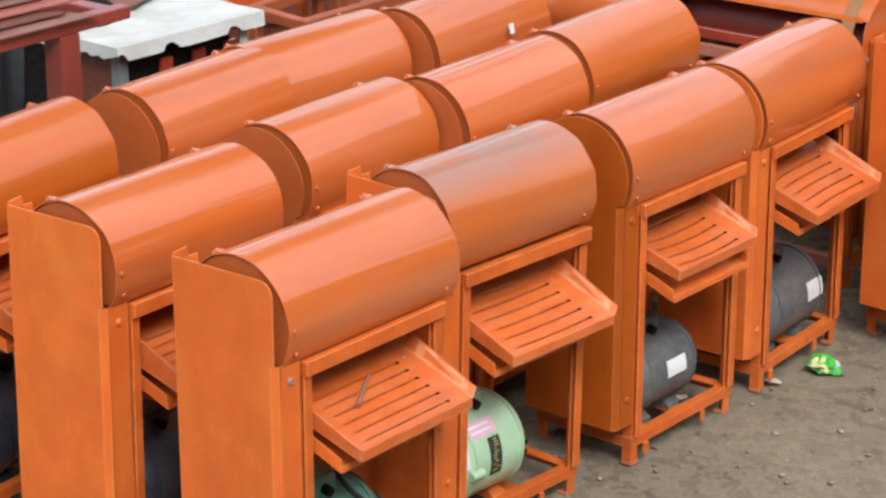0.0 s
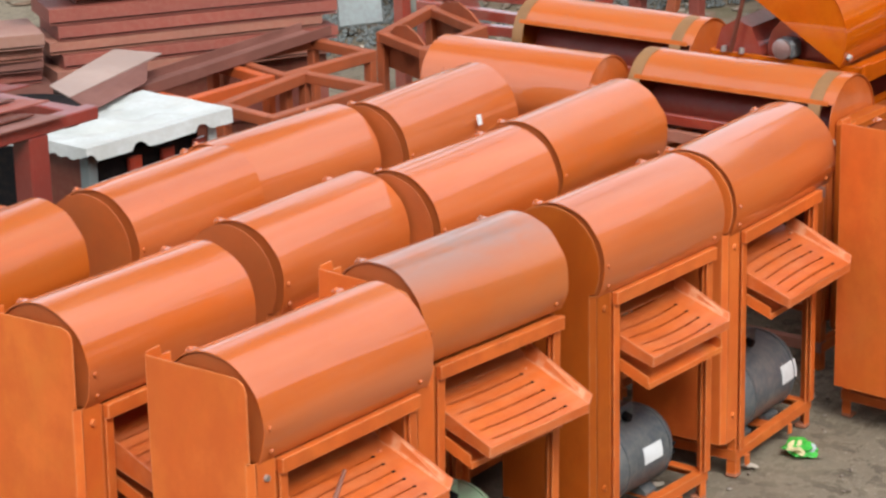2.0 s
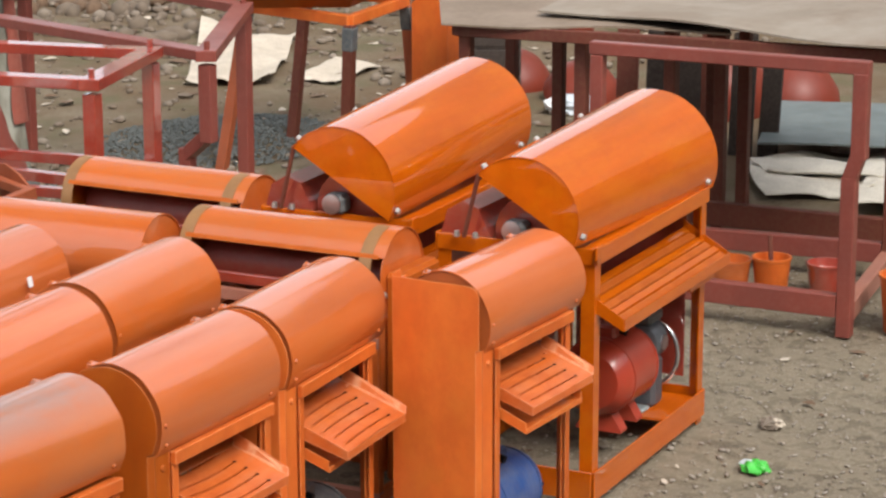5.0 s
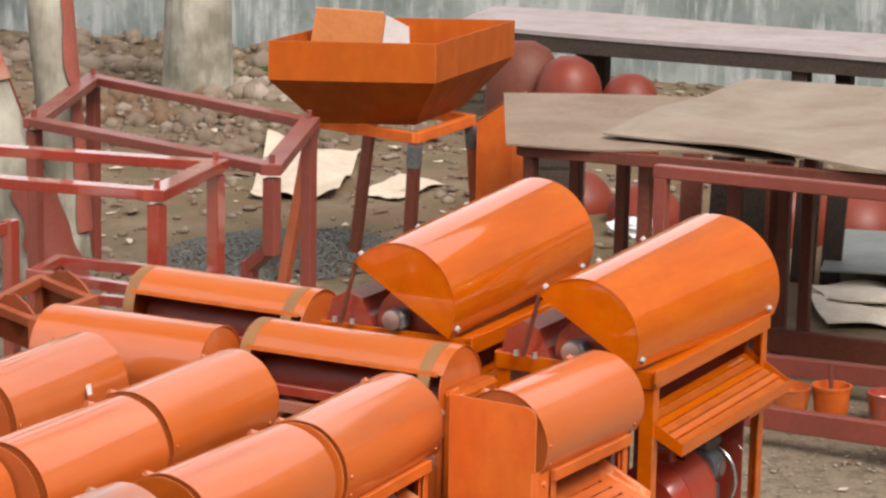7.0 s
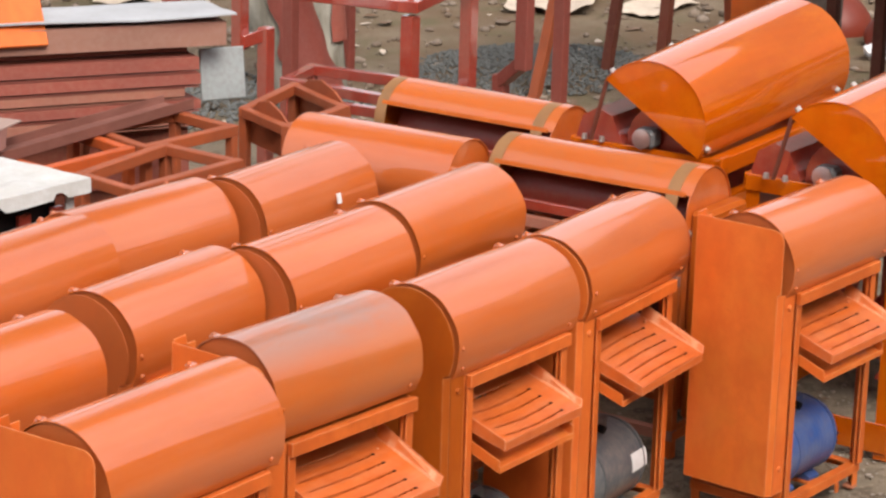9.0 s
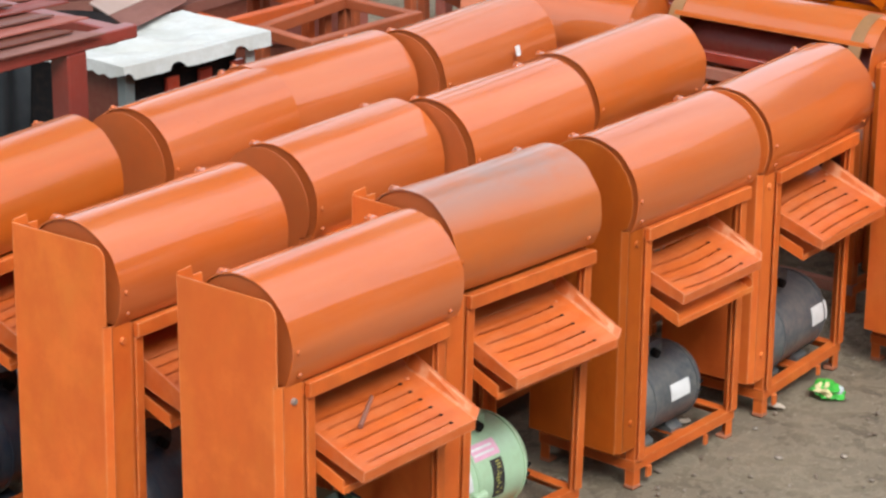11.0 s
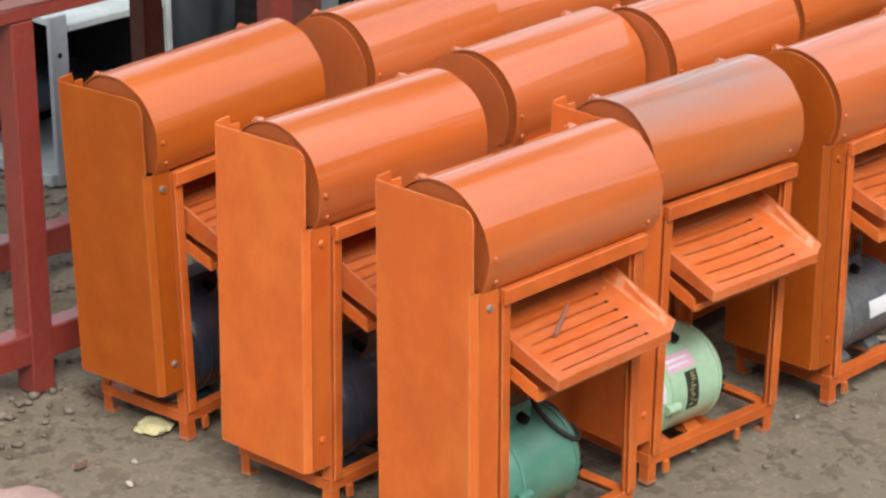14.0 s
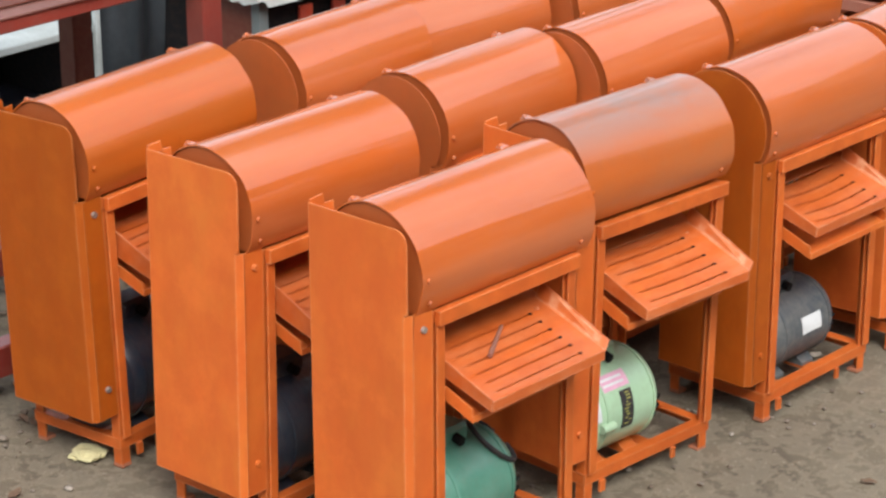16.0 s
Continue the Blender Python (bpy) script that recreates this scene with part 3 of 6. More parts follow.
# ------------------------------------------------------------ the small shellers
def tray(parent, x0, x1, ya, za, yb, zb, mat, slots=6, flare=0.022, lip=0.02, bend=0.0, cheek=0.0):
    """The slotted feed tray: a sheet that slopes outward from (ya, za) to (yb, zb)."""
    t = 0.003
    rows = [ya + (yb - ya) * f for f in np.linspace(0, 1, slots * 2 + 3)]

    def zz(y, x=0.5):
        return za + (zb - za) * (y - ya) / (yb - ya) + bend * math.sin(math.pi * x)

    xs = [x0, x0 + (x1 - x0) * 0.1, x0 + (x1 - x0) * 0.3, x0 + (x1 - x0) * 0.5, x0 + (x1 - x0) * 0.68, x0 + (x1 - x0) * 0.84, x1]
    bm = bmesh.new()
    top = [[bm.verts.new((x, y, zz(y, (x - x0) / (x1 - x0)))) for y in rows] for x in xs]
    low = [[bm.verts.new((x, y, zz(y, (x - x0) / (x1 - x0)) - t)) for y in rows] for x in xs]
    ni, nj = len(xs), len(rows)
    hole = {(i, j) for i in range(1, ni - 2) for j in range(2, nj - 1, 2)}
    for i in range(ni - 1):
        for j in range(nj - 1):
            if (i, j) in hole:
                continue
            bm.faces.new((top[i][j], top[i + 1][j], top[i + 1][j + 1], top[i][j + 1]))
            bm.faces.new((low[i][j], low[i][j + 1], low[i + 1][j + 1], low[i + 1][j]))
    # narrow the slots
    for i in range(ni):
        for j in range(2, nj - 1, 2):
            for g in (top, low):
                mid = (g[i][j].co + g[i][j + 1].co) / 2 if j + 1 < nj else None
                if mid is not None:
                    g[i][j].co = mid + (g[i][j].co - mid) * 0.34
                    g[i][j + 1].co = mid + (g[i][j + 1].co - mid) * 0.34
    made = part("feed_tray", bm, mat, parent, "slotted sheet-metal feed tray")
    for j in range(2, nj - 1, 2):
        y = (rows[j] + rows[j + 1]) / 2
        part("punched_hole", rod((xs[-2], y, zz(y, 0.84) - 0.001), (xs[-2], y, zz(y, 0.84) + 0.0008), 0.0048, 8), BLACK, made)
    part("tray_lip", prism([(yb, zb - lip), (yb, zb + 0.001), (yb + 0.004, zb + 0.001), (yb + 0.004, zb - lip)], x1 - x0, "x", x0), mat, made)
    part("tray_side", prism([(ya, za - 0.03), (ya, za + 0.012 + cheek), (yb, zb + 0.006 + cheek * 0.5), (yb, zb - lip)], 0.003, "x", x0 - 0.003), mat, made)
    bm = bmesh.new()
    v = [bm.verts.new(c) for c in ((x1, ya, za), (x1, yb, zb), (x1 + flare, yb + 0.008, zb + 0.016), (x1 + flare * 0.7, ya, za + 0.035))]
    w = [bm.verts.new(c.co + Vector((0.003, 0, -0.002))) for c in v]
    bm.faces.new(v), bm.faces.new(w[::-1])
    for i in range(4):
        j = (i + 1) % 4
        bm.faces.new((v[i], v[j], w[j], w[i]))
    part("tray_wing", bm, mat, made)
    part("bolt", bolt((x1 - 0.03, ya - 0.03, zz(ya - 0.03)), (0, 0.2, 0.97), 0.006, 0.005), mat, made)
    return made


def sheller(m, label, hood_mat=None, motor_kw=None, L=0.43, W=0.28, H=0.66, guard_mat=None, tray_kw=None, seed=0, round_guard=False, lift=0.0, longer=0.0, zb=0.112, bolts=None, hood_x=None, chute=0.075, group="small shellers in rows"):
    body_mat, hood_mat, guard_mat = ORANGE_FRAME, hood_mat or ORANGE, guard_mat or ORANGE_FLAT
    th = thing("sheller", m, label, "machine", group)
    a = 0.026
    # legs and rails of angle bar
    part("leg", beam((0, 0, 0), (0, 0, H), X, Y, a), body_mat, th)
    part("leg", beam((L, 0, 0), (L, 0, H), -X, Y, a), body_mat, th)
    part("leg", beam((0, W, 0), (0, W, H), X, -Y, a), body_mat, th)
    part("leg", beam((L, W, 0), (L, W, H), -X, -Y, a), body_mat, th)
    for x, y in ((0.014, 0.014), (L - 0.014, 0.014), (0.014, W - 0.014), (L - 0.014, W - 0.014)):
        part("foot_pad", box(x - 0.0155, x + 0.0155, y - 0.0155, y + 0.0155, -0.004, 0.006, 0.002), WORN, th)
    for z, name in ((H, "top_rail"), (0.072, "bottom_rail")):
        o = 0.003
        part(name, beam((-o, -o, z), (L + o, -o, z), Y, -Z, a), body_mat, th)
        part(name, beam((L + o, W + o, z), (-o, W + o, z), -Y, -Z, a), body_mat, th)
        part(name, beam((-o, W, z - 0.001), (-o, 0, z - 0.001), X, -Z, a), body_mat, th)
        part(name, beam((L + o, 0, z - 0.001), (L + o, W, z - 0.001), -X, -Z, a), body_mat, th)
    # proud front opening bar over the tray
    part("front_bar", box(0.0, L + 0.004, -0.022, -0.0065, H - 0.029, H + 0.003, 0.0015), body_mat, th)
    part("front_jamb", box(L - 0.024, L + 0.001, -0.012, -0.0065, 0.073, H - 0.0295, 0.0015), body_mat, th)
    part("front_jamb", box(0.001, 0.025, -0.012, -0.0065, 0.073, H - 0.0295, 0.0015), body_mat, th)
    part("base_lug", box(L * 0.1, L * 0.14, -0.01, -0.0035, 0.018, 0.046), body_mat, th)
    part("base_lug", box(L * 0.68, L * 0.71, -0.01, -0.0035, 0.02, 0.046), body_mat, th)
    # hood
    yc, zc, r = 0.112, H + 0.072 + lift, 0.137
    x0, x1 = hood_x or (-0.045 if round_guard else -0.052), L + 0.03 + longer
    hood = part("hood", arc_shell(yc, zc, r, -30, 211, x0, x1, 0.003, 44, 0.0034, seed * 7.3), hood_mat, th, smooth=50)
    disc = [(yc + (r - 0.004) * math.cos(radians(t)), zc + (r - 0.004) * math.sin(radians(t))) for t in np.linspace(-30, 211, 30)]
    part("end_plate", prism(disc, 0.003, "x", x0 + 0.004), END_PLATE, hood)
    part("end_plate", prism(disc, 0.003, "x", x1 - 0.007), hood_mat, hood)
    for f in (0.06, 0.9):
        x = x0 + (x1 - x0) * f
        t = radians(58)
        part("hinge", box(x - 0.012, x + 0.015, yc + r * math.cos(t) - 0.008, yc + r * math.cos(t) + 0.01, zc + r * math.sin(t) - 0.004, zc + r * math.sin(t) + 0.004, 0.002), hood_mat, hood)
        part("bolt", bolt((x - 0.008, yc + r * math.cos(t) - 0.002, zc + r * math.sin(t) + 0.006), (0, 0.3, 0.95), 0.006, 0.006), hood_mat, hood)
    for f, t in ((0.05, 200), (0.03, 178), (0.93, 200)):
        n = Vector((0, math.cos(radians(t)), math.sin(radians(t))))
        part("rivet", bolt(Vector((x0 + (x1 - x0) * f, yc, zc)) + n * r, n, 0.006, 0.005), hood_mat, hood)
    part("rotor", rod((0.01, yc + 0.02, H + 0.05), (L - 0.01, yc + 0.02, H + 0.05), 0.07, 14), PRIMER_DARK, th)
    # belt guard: a flat upper plate and a boxed lower part
    g, yb, yf, zt = 0.074, 0.262, -0.004, H + 0.182
    t = 0.003
    rc = 0.03
    outline = [(yb, zb), (yf + 0.012, zb - 0.002), (yf + 0.012, H + 0.01)]
    outline += [(yf + 0.002, H + 0.011), (yf + 0.002, zt - rc)] + [(yf + 0.002 + rc - rc * math.cos(radians(q)), zt - rc + rc * math.sin(radians(q))) for q in (30, 60, 90)] + [(yb, zt)]
    if round_guard:
        gr = r - 0.004
        outline = [(yb, zb), (yf + 0.012, zb - 0.002), (yf + 0.012, H + 0.01)]
        outline += [(yc + gr * math.cos(radians(q)), zc + gr * math.sin(radians(q))) for q in range(205, -26, -14)] + [(yb, H)]
    guard = part("belt_guard", prism(outline, t, "x", -g), guard_mat, th, "sheet-steel belt guard")
    part("guard_edge", prism([(-g, yf + 0.012), (-g + 0.014, yf), (-g + 0.018, yf), (-g + 0.003, yf + 0.014)], H + 0.008 - zb, "z", zb), guard_mat, guard)
    part("guard_side", box(-g + 0.0145, -0.004, yf, yf + t, zb, H + 0.008), guard_mat, guard)
    part("guard_side", box(-g + t, -0.004, yb - t, yb, zb, H + (0 if round_guard else 0.17)), guard_mat, guard)
    part("guard_floor", box(-g + t, -0.004, yf + t, yb - t, zb, zb + t), guard_mat, guard)
    if not round_guard:
        part("guard_flange", prism([(-g + t, zt - 0.1), (-g + t, zt + 0.006), (-g + 0.04, zt + 0.009), (-g + 0.06, zt - 0.1)], t, "y", yb - t), guard_mat, guard)
    part("bolt", bolt((-0.03, yf, H - 0.03), (0, -1, 0), 0.008, 0.006), bolts or guard_mat, guard)
    part("bolt", bolt((-0.03, yf, zb + 0.07), (0, -1, 0), 0.008, 0.006), bolts or guard_mat, guard)
    # inner back sheet and feed parts
    part("back_sheet", box(a, L - a, W - 0.012, W - 0.009, 0.4, H - 0.032), body_mat, th)
    tk = dict(x0=0.035, x1=0.385, ya=0.06, za=0.56, yb=-0.128, zb=0.49, mat=ORANGE_TRAY)
    tk.update(tray_kw or {})
    tray(th, **tk)
    part("feed_floor", prism([(0.062, 0.553), (0.205, 0.612), (0.205, 0.615), (0.062, 0.556)], L - 0.05, "x", 0.025), ORANGE_TRAY, th)
    drop = (0.1 + chute) * 0.39
    side = [(0.1, 0.5), (-chute, 0.5 - drop), (-chute, 0.53 - drop), (0.1, 0.53)]
    bm = prism(side, 0.003, "x", 0.033)
    bm = prism(side, 0.003, "x", L - 0.075, bm)
    bm = prism([(0.1, 0.5), (-chute, 0.5 - drop), (-chute, 0.503 - drop), (0.1, 0.503)], L - 0.111, "x", 0.036, bm)
    bm = prism([(-chute - 0.003, 0.5 - drop), (-chute, 0.5 - drop), (-chute, 0.514 - drop), (-chute - 0.003, 0.514 - drop)], L - 0.108, "x", 0.033, bm)
    part("lower_chute", bm, ORANGE_FLAT, th)
    for x in (0.1, 0.25):
        part("motor_strap", box(x, x + 0.04, 0.004, W - 0.004, 0.04, 0.0465), body_mat, th)
    kw = dict(x0=0.06, x1=0.33, y=0.125, z=0.16, r=0.1, paint_mat=MOTOR_GREY, label="dark grey electric motor")
    kw.update(motor_kw or {})
    motor(th, **kw)
    return th


white_plate = ((PAPER, 0.42, 0.68, 158, 182, "paper_label"),)
mint_plates = ((PINK, 0.2, 0.54, 126, 146, "paper_label"), (RUBBER, 0.39, 0.53, 150, 196, "rating_plate"), (PAPER, 0.05, 0.13, 150, 176, "paper_label"))
GREYS = dict(plates=white_plate, fan=True, x1=0.365, r=0.1, z=0.163)
GREY_LONG = dict(plates=((PAPER, 0.62, 0.84, 158, 184, "paper_label"),), fan=True, x1=0.43, r=0.112, z=0.163)
MINT = dict(paint_mat=MOTOR_MINT, label="mint green electric motor", plates=mint_plates, x0=0.02, x1=0.29, y=0.115, z=0.174, r=0.112, ribs=0.0, lugs=True, knob=True, foot_mat=ORANGE_FRAME)
TEAL = dict(paint_mat=MOTOR_TEAL, label="teal green electric motor", handle=True, r=0.112, z=0.182, x0=0.04, x1=0.32, ribs=0.0, lugs=True)
BLUE = dict(paint_mat=MOTOR_BLUE, label="blue electric motor", x1=0.385, r=0.106, z=0.166)
NAVY = dict(paint_mat=MOTOR_BLACK, label="navy black electric motor", plates=white_plate, fan=True, x0=0.035, r=0.124, z=0.182)

SHELLERS = [  # x, y, yaw, lean (x, y), hood lift, hood length, hood, motor, label
    (-0.002, 0.005, -0.6, -0.2, 0.1, 0.002, 0.015, ORANGE, TEAL, "orange steel sheller with a teal green motor"),
    (0.58, 0.075, -3.1, 0.7, 0.7, 0.012, -0.02, ORANGE_DUST_SHEEN, MINT, "orange sheller, hood colour carrying dust and sky sheen, mint motor"),
    (1.207, 0.025, -1.0, 0.0, 0.1, 0.002, 0.0, ORANGE, GREYS, "orange steel sheller with a dark grey motor"),
    (1.787, 0.02, 3.0, -0.1, -0.1, 0.002, 0.04, ORANGE, GREY_LONG, "orange steel sheller with a grey labelled motor"),
    (0.012, 0.5, 1.6, 0.2, 0.7, 0.005, 0.017, ORANGE, NAVY, "orange steel sheller with a navy black motor"),
    (0.702, 0.566, 1.8, 0, 0, -0.002, -0.022, ORANGE, NAVY, "orange steel sheller standing between two other rows"),
    (1.224, 0.516, 0.6, 0, 0, 0.0, 0.0, ORANGE, NAVY, "orange steel sheller standing between two other rows"),
    (1.771, 0.537, 2.1, 0, 0, 0.003, 0.036, ORANGE_DUSTY, NAVY, "browned orange sheller standing between two other rows"),
    (0.03, 0.99, 3.4, -0.7, -1.3, 0.007, 0.03, ORANGE_DEEP, NAVY, "orange sheller with a brownish belt guard"),
    (0.704, 1.021, 3.8, 0, 0, 0.0, -0.017, ORANGE, NAVY, "orange sheller in the back row"),
    (1.156, 1.06, -1.9, 0, 0, 0.001, 0.0, ORANGE, NAVY, "orange sheller in the back row"),
    (1.715, 0.995, 2.9, 0, 0, 0.004, 0.035, ORANGE, NAVY, "orange sheller in the back row"),
    (2.313, -0.275, -3.6, 0.1, -0.3, 0.0, 0.033, ORANGE, BLUE, "orange steel sheller with a blue motor"),
]
for i, (x, y, yaw, lx, ly, lift, longer, hood, mk, label) in enumerate(SHELLERS):
    # rear-row guards take END_PLATE, the shade between hoods coloured in
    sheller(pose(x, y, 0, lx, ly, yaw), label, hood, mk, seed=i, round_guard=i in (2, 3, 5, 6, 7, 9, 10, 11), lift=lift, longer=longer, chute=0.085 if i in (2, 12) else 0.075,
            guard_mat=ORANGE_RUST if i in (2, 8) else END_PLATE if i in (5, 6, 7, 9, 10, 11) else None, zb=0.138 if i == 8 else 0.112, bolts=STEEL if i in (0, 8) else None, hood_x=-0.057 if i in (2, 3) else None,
            tray_kw=dict(bend=-0.012, x1=0.365, flare=0.014, slots=4, yb=-0.1, zb=0.506) if i == 2 else dict(bend=-0.005, slots=5) if i == 1 else dict(bend=0.006, slots=5) if i == 3 else dict(slots=4, yb=-0.106, zb=0.502) if i == 12 else dict(cheek=0.03) if i in (4, 8) else None)


# ------------------------------------------------------------ the two big shellers
def big_sheller(m, label, L=0.93, W=0.5, H=0.785, seed=0, with_engine=True, axis=(0.207, 0.865), radii=(0.18, 0.222), rise=-0.012, open_from=40, shut_at=202, ends=(-0.06, 0.985)):
    th = thing("large_sheller", m, label, "machine", "large shellers")
    fm, a = ORANGE_BRIGHT, 0.042
    for x, y, u, v in ((0, 0, X, Y), (L, 0, -X, Y), (0, W, X, -Y), (L, W, -X, -Y)):
        part("leg", beam((x, y, 0), (x, y, H), u, v, a, 0.006), fm, th)
    o = 0.003
    for z, h, name in ((H, 0.05, "top_rail"), (0.112, 0.09, "bottom_rail")):
        part(name, box(-o, L + o, -0.009, -o, z - h, z, 0.002), fm, th)
        part(name, box(-o, L + o, W + o, W + 0.009, z - h, z, 0.002), fm, th)
        part(name, box(-0.009, -o - 0.001, 0, W, z - h, z, 0.002), fm, th)
        part(name, box(L + o + 0.001, L + 0.009, 0, W, z - h, z, 0.002), fm, th)
    part("rail_flange", box(0.0, L, -o + 0.001, 0.038, H - 0.007, H - 0.001), fm, th)
    # hood, a slightly tapered half drum propped open on its front hinge
    (yc, zc), (r, r2), (xa, xb) = axis, radii, ends
    hood = part("hood", arc_shell(yc, zc, r, open_from, shut_at, xa, xb, 0.003, 44, 0.0015, seed, r_end=r2, rise=rise), fm, th, smooth=50)
    for x, rr, dz in ((xa + 0.003, r - 0.003, 0), (xb - 0.006, r2 - 0.003, rise)):
        disc = [(yc + rr * math.cos(radians(q)), zc + dz + rr * math.sin(radians(q))) for q in np.linspace(open_from, shut_at, 32)]
        part("end_plate", prism(disc, 0.003, "x", x), fm, hood)
    n = Vector((0, math.cos(radians(shut_at - 9)), math.sin(radians(shut_at - 9))))
    for f in (0.03, 0.93):
        part("bolt", bolt(Vector((xa + f * (xb - xa), yc, zc + rise * f)) + n * (r + (r2 - r) * f), n, 0.011, 0.012), STEEL, hood)
    part("hinge", box(-0.03, 0.02, -0.02, -0.009, H - 0.03, H + 0.012, 0.003), fm, hood)
    n = Vector((0, math.cos(radians(open_from + 8)), math.sin(radians(open_from + 8))))
    for f in (0.02, 0.4, 0.75):
        part("latch", bolt(Vector((xa + f * (xb - xa), yc, zc + rise * f)) + n * (r + (r2 - r) * f), n, 0.011, 0.014), STEEL, hood)
    yt, zt = yc + r * math.cos(radians(open_from)), zc + r * math.sin(radians(open_from))
    part("prop_rod", rod((xa + 0.01, yt, zt), (xa + 0.015, yt + 0.05, H + 0.005), 0.007, 8), PRIMER_DARK, th)
    for y in (yt + 0.02, yt + 0.08):
        part("bolt", bolt((xa + 0.03, y, H + 0.001), (0, 0, 1), 0.01, 0.016), STEEL, th)
    # what shows under the hood
    part("rotor", rod((0.03, W * 0.42, H + 0.01), (L - 0.03, W * 0.42, H + 0.01), 0.12, 18), PRIMER, th, smooth=40)
    part("feed_hopper", prism([(W * 0.66, H), (W * 0.98, H), (W * 0.94, H + 0.07), (W * 0.84, H + 0.1), (W * 0.74, H + 0.08)], 0.22, "x", 0.0), PRIMER, th)
    bearing = part("bearing_block", box(-0.035, 0.03, W * 0.42, W * 0.56, H + 0.001, H + 0.06, 0.012), MOTOR_GREY, th)
    part("bearing_ring", lathe([(0.012, 0), (0.03, 0.002), (0.03, 0.012), (0.012, 0.014)], 16, Matrix.Translation((-0.048, W * 0.49, H + 0.034)) @ AXIS_X), CHROME, bearing, smooth=40)
    # slatted tray
    ya, za, yb2, zb2 = 0.07, 0.655, -0.085, 0.578
    tr = part("feed_tray", prism([(ya, za - 0.02), (yb2, zb2 - 0.02), (yb2, zb2 - 0.016), (ya, za - 0.016)], L - 0.06, "x", 0.03), fm, th, "slatted feed tray")
    for i in range(6):
        f = (i + 0.5) / 6
        y, z = ya + (yb2 - ya) * f, za + (zb2 - za) * f
        part("slat", prism([(y + 0.0095, z - 0.012), (y - 0.0095, z - 0.021), (y - 0.0095, z - 0.008), (y + 0.0095, z + 0.0015)], L - 0.05 - 0.012 * (i % 2), "x", 0.025), ORANGE_RUST if i % 2 else fm, tr)
    part("tray_lip", prism([(yb2, zb2 - 0.032), (yb2 - 0.004, zb2 - 0.032), (yb2 - 0.004, zb2 + 0.003), (yb2, zb2 + 0.003)], L - 0.03, "x", 0.015), fm, tr)
    part("tray_side", prism([(ya, za - 0.03), (yb2, zb2 - 0.032), (yb2, zb2 + 0.005), (ya, za + 0.02)], 0.004, "x", 0.012), fm, tr)
    part("tray_side", prism([(ya, za - 0.03), (yb2, zb2 - 0.032), (yb2, zb2 + 0.005), (ya, za + 0.02)], 0.004, "x", L - 0.02), fm, tr)
    part("lower_chute", prism([(0.08, 0.565), (-0.06, 0.51), (-0.06, 0.55), (0.08, 0.605)], 0.22, "x", L * 0.68), fm, th)
    part("back_sheet", box(0.05, L - 0.05, W - 0.02, W - 0.016, 0.14, H - 0.05), PRIMER, th)
    part("side_sheet", box(L - 0.016, L - 0.012, 0.06, W - 0.06, 0.15, H - 0.05), PRIMER, th)
    if with_engine:
        part("motor_plate", box(0.64, L - 0.01, 0.002, 0.3, 0.078, 0.086), fm, th)
        mo = motor(th, 0.38, 0.7, 0.165, 0.262, 0.122, MOTOR_RED, "glossy red electric motor", base=0.0865)
        pump = part("gear_case", lathe([(0.03, 0), (0.058, 0.008), (0.066, 0.03), (0.066, 0.085), (0.05, 0.1), (0.02, 0.104)], 20, Matrix.Translation((0.72, 0.14, 0.3)) @ AXIS_X), CAST_GREY, th, "grey cast gear case", smooth=40)
        part("case_foot", box(0.73, 0.81, 0.09, 0.2, 0.087, 0.25, 0.012), CAST_GREY, pump)
        part("case_cap", rod((0.77, 0.07, 0.3), (0.77, 0.14, 0.3), 0.024, 14), CHROME, pump, smooth=40)
        part("case_top", box(0.72, 0.83, 0.1, 0.19, 0.36, 0.4, 0.01), MOTOR_GREY, pump)
        pts = [Vector((0.86, 0.165 - 0.105 * math.cos(q), 0.235 + 0.115 * math.sin(q))) for q in np.linspace(-1.35, 1.5, 20)]
        part("bent_guard", tube(pts, 0.008), CHROME, th, "bright bent steel guard strip", smooth=60)
        part("floor_clip", box(0.66, 0.72, 0.1, 0.2, 0.0865, 0.1, 0.004), GREY_SHEET, th)
    return th


big_sheller(pose(2.978, -0.285, 0, 0, 0, 0.6), "large bright orange sheller with its hood tilted open", seed=3)
big_sheller(pose(3.03, 0.335, 0, 0, 0, 2.2), "large bright orange sheller behind another one", seed=9, with_engine=False, axis=(0.222, 0.88), radii=(0.189, 0.203), rise=0.04, open_from=37, shut_at=207, ends=(-0.045, 0.99), H=0.795)


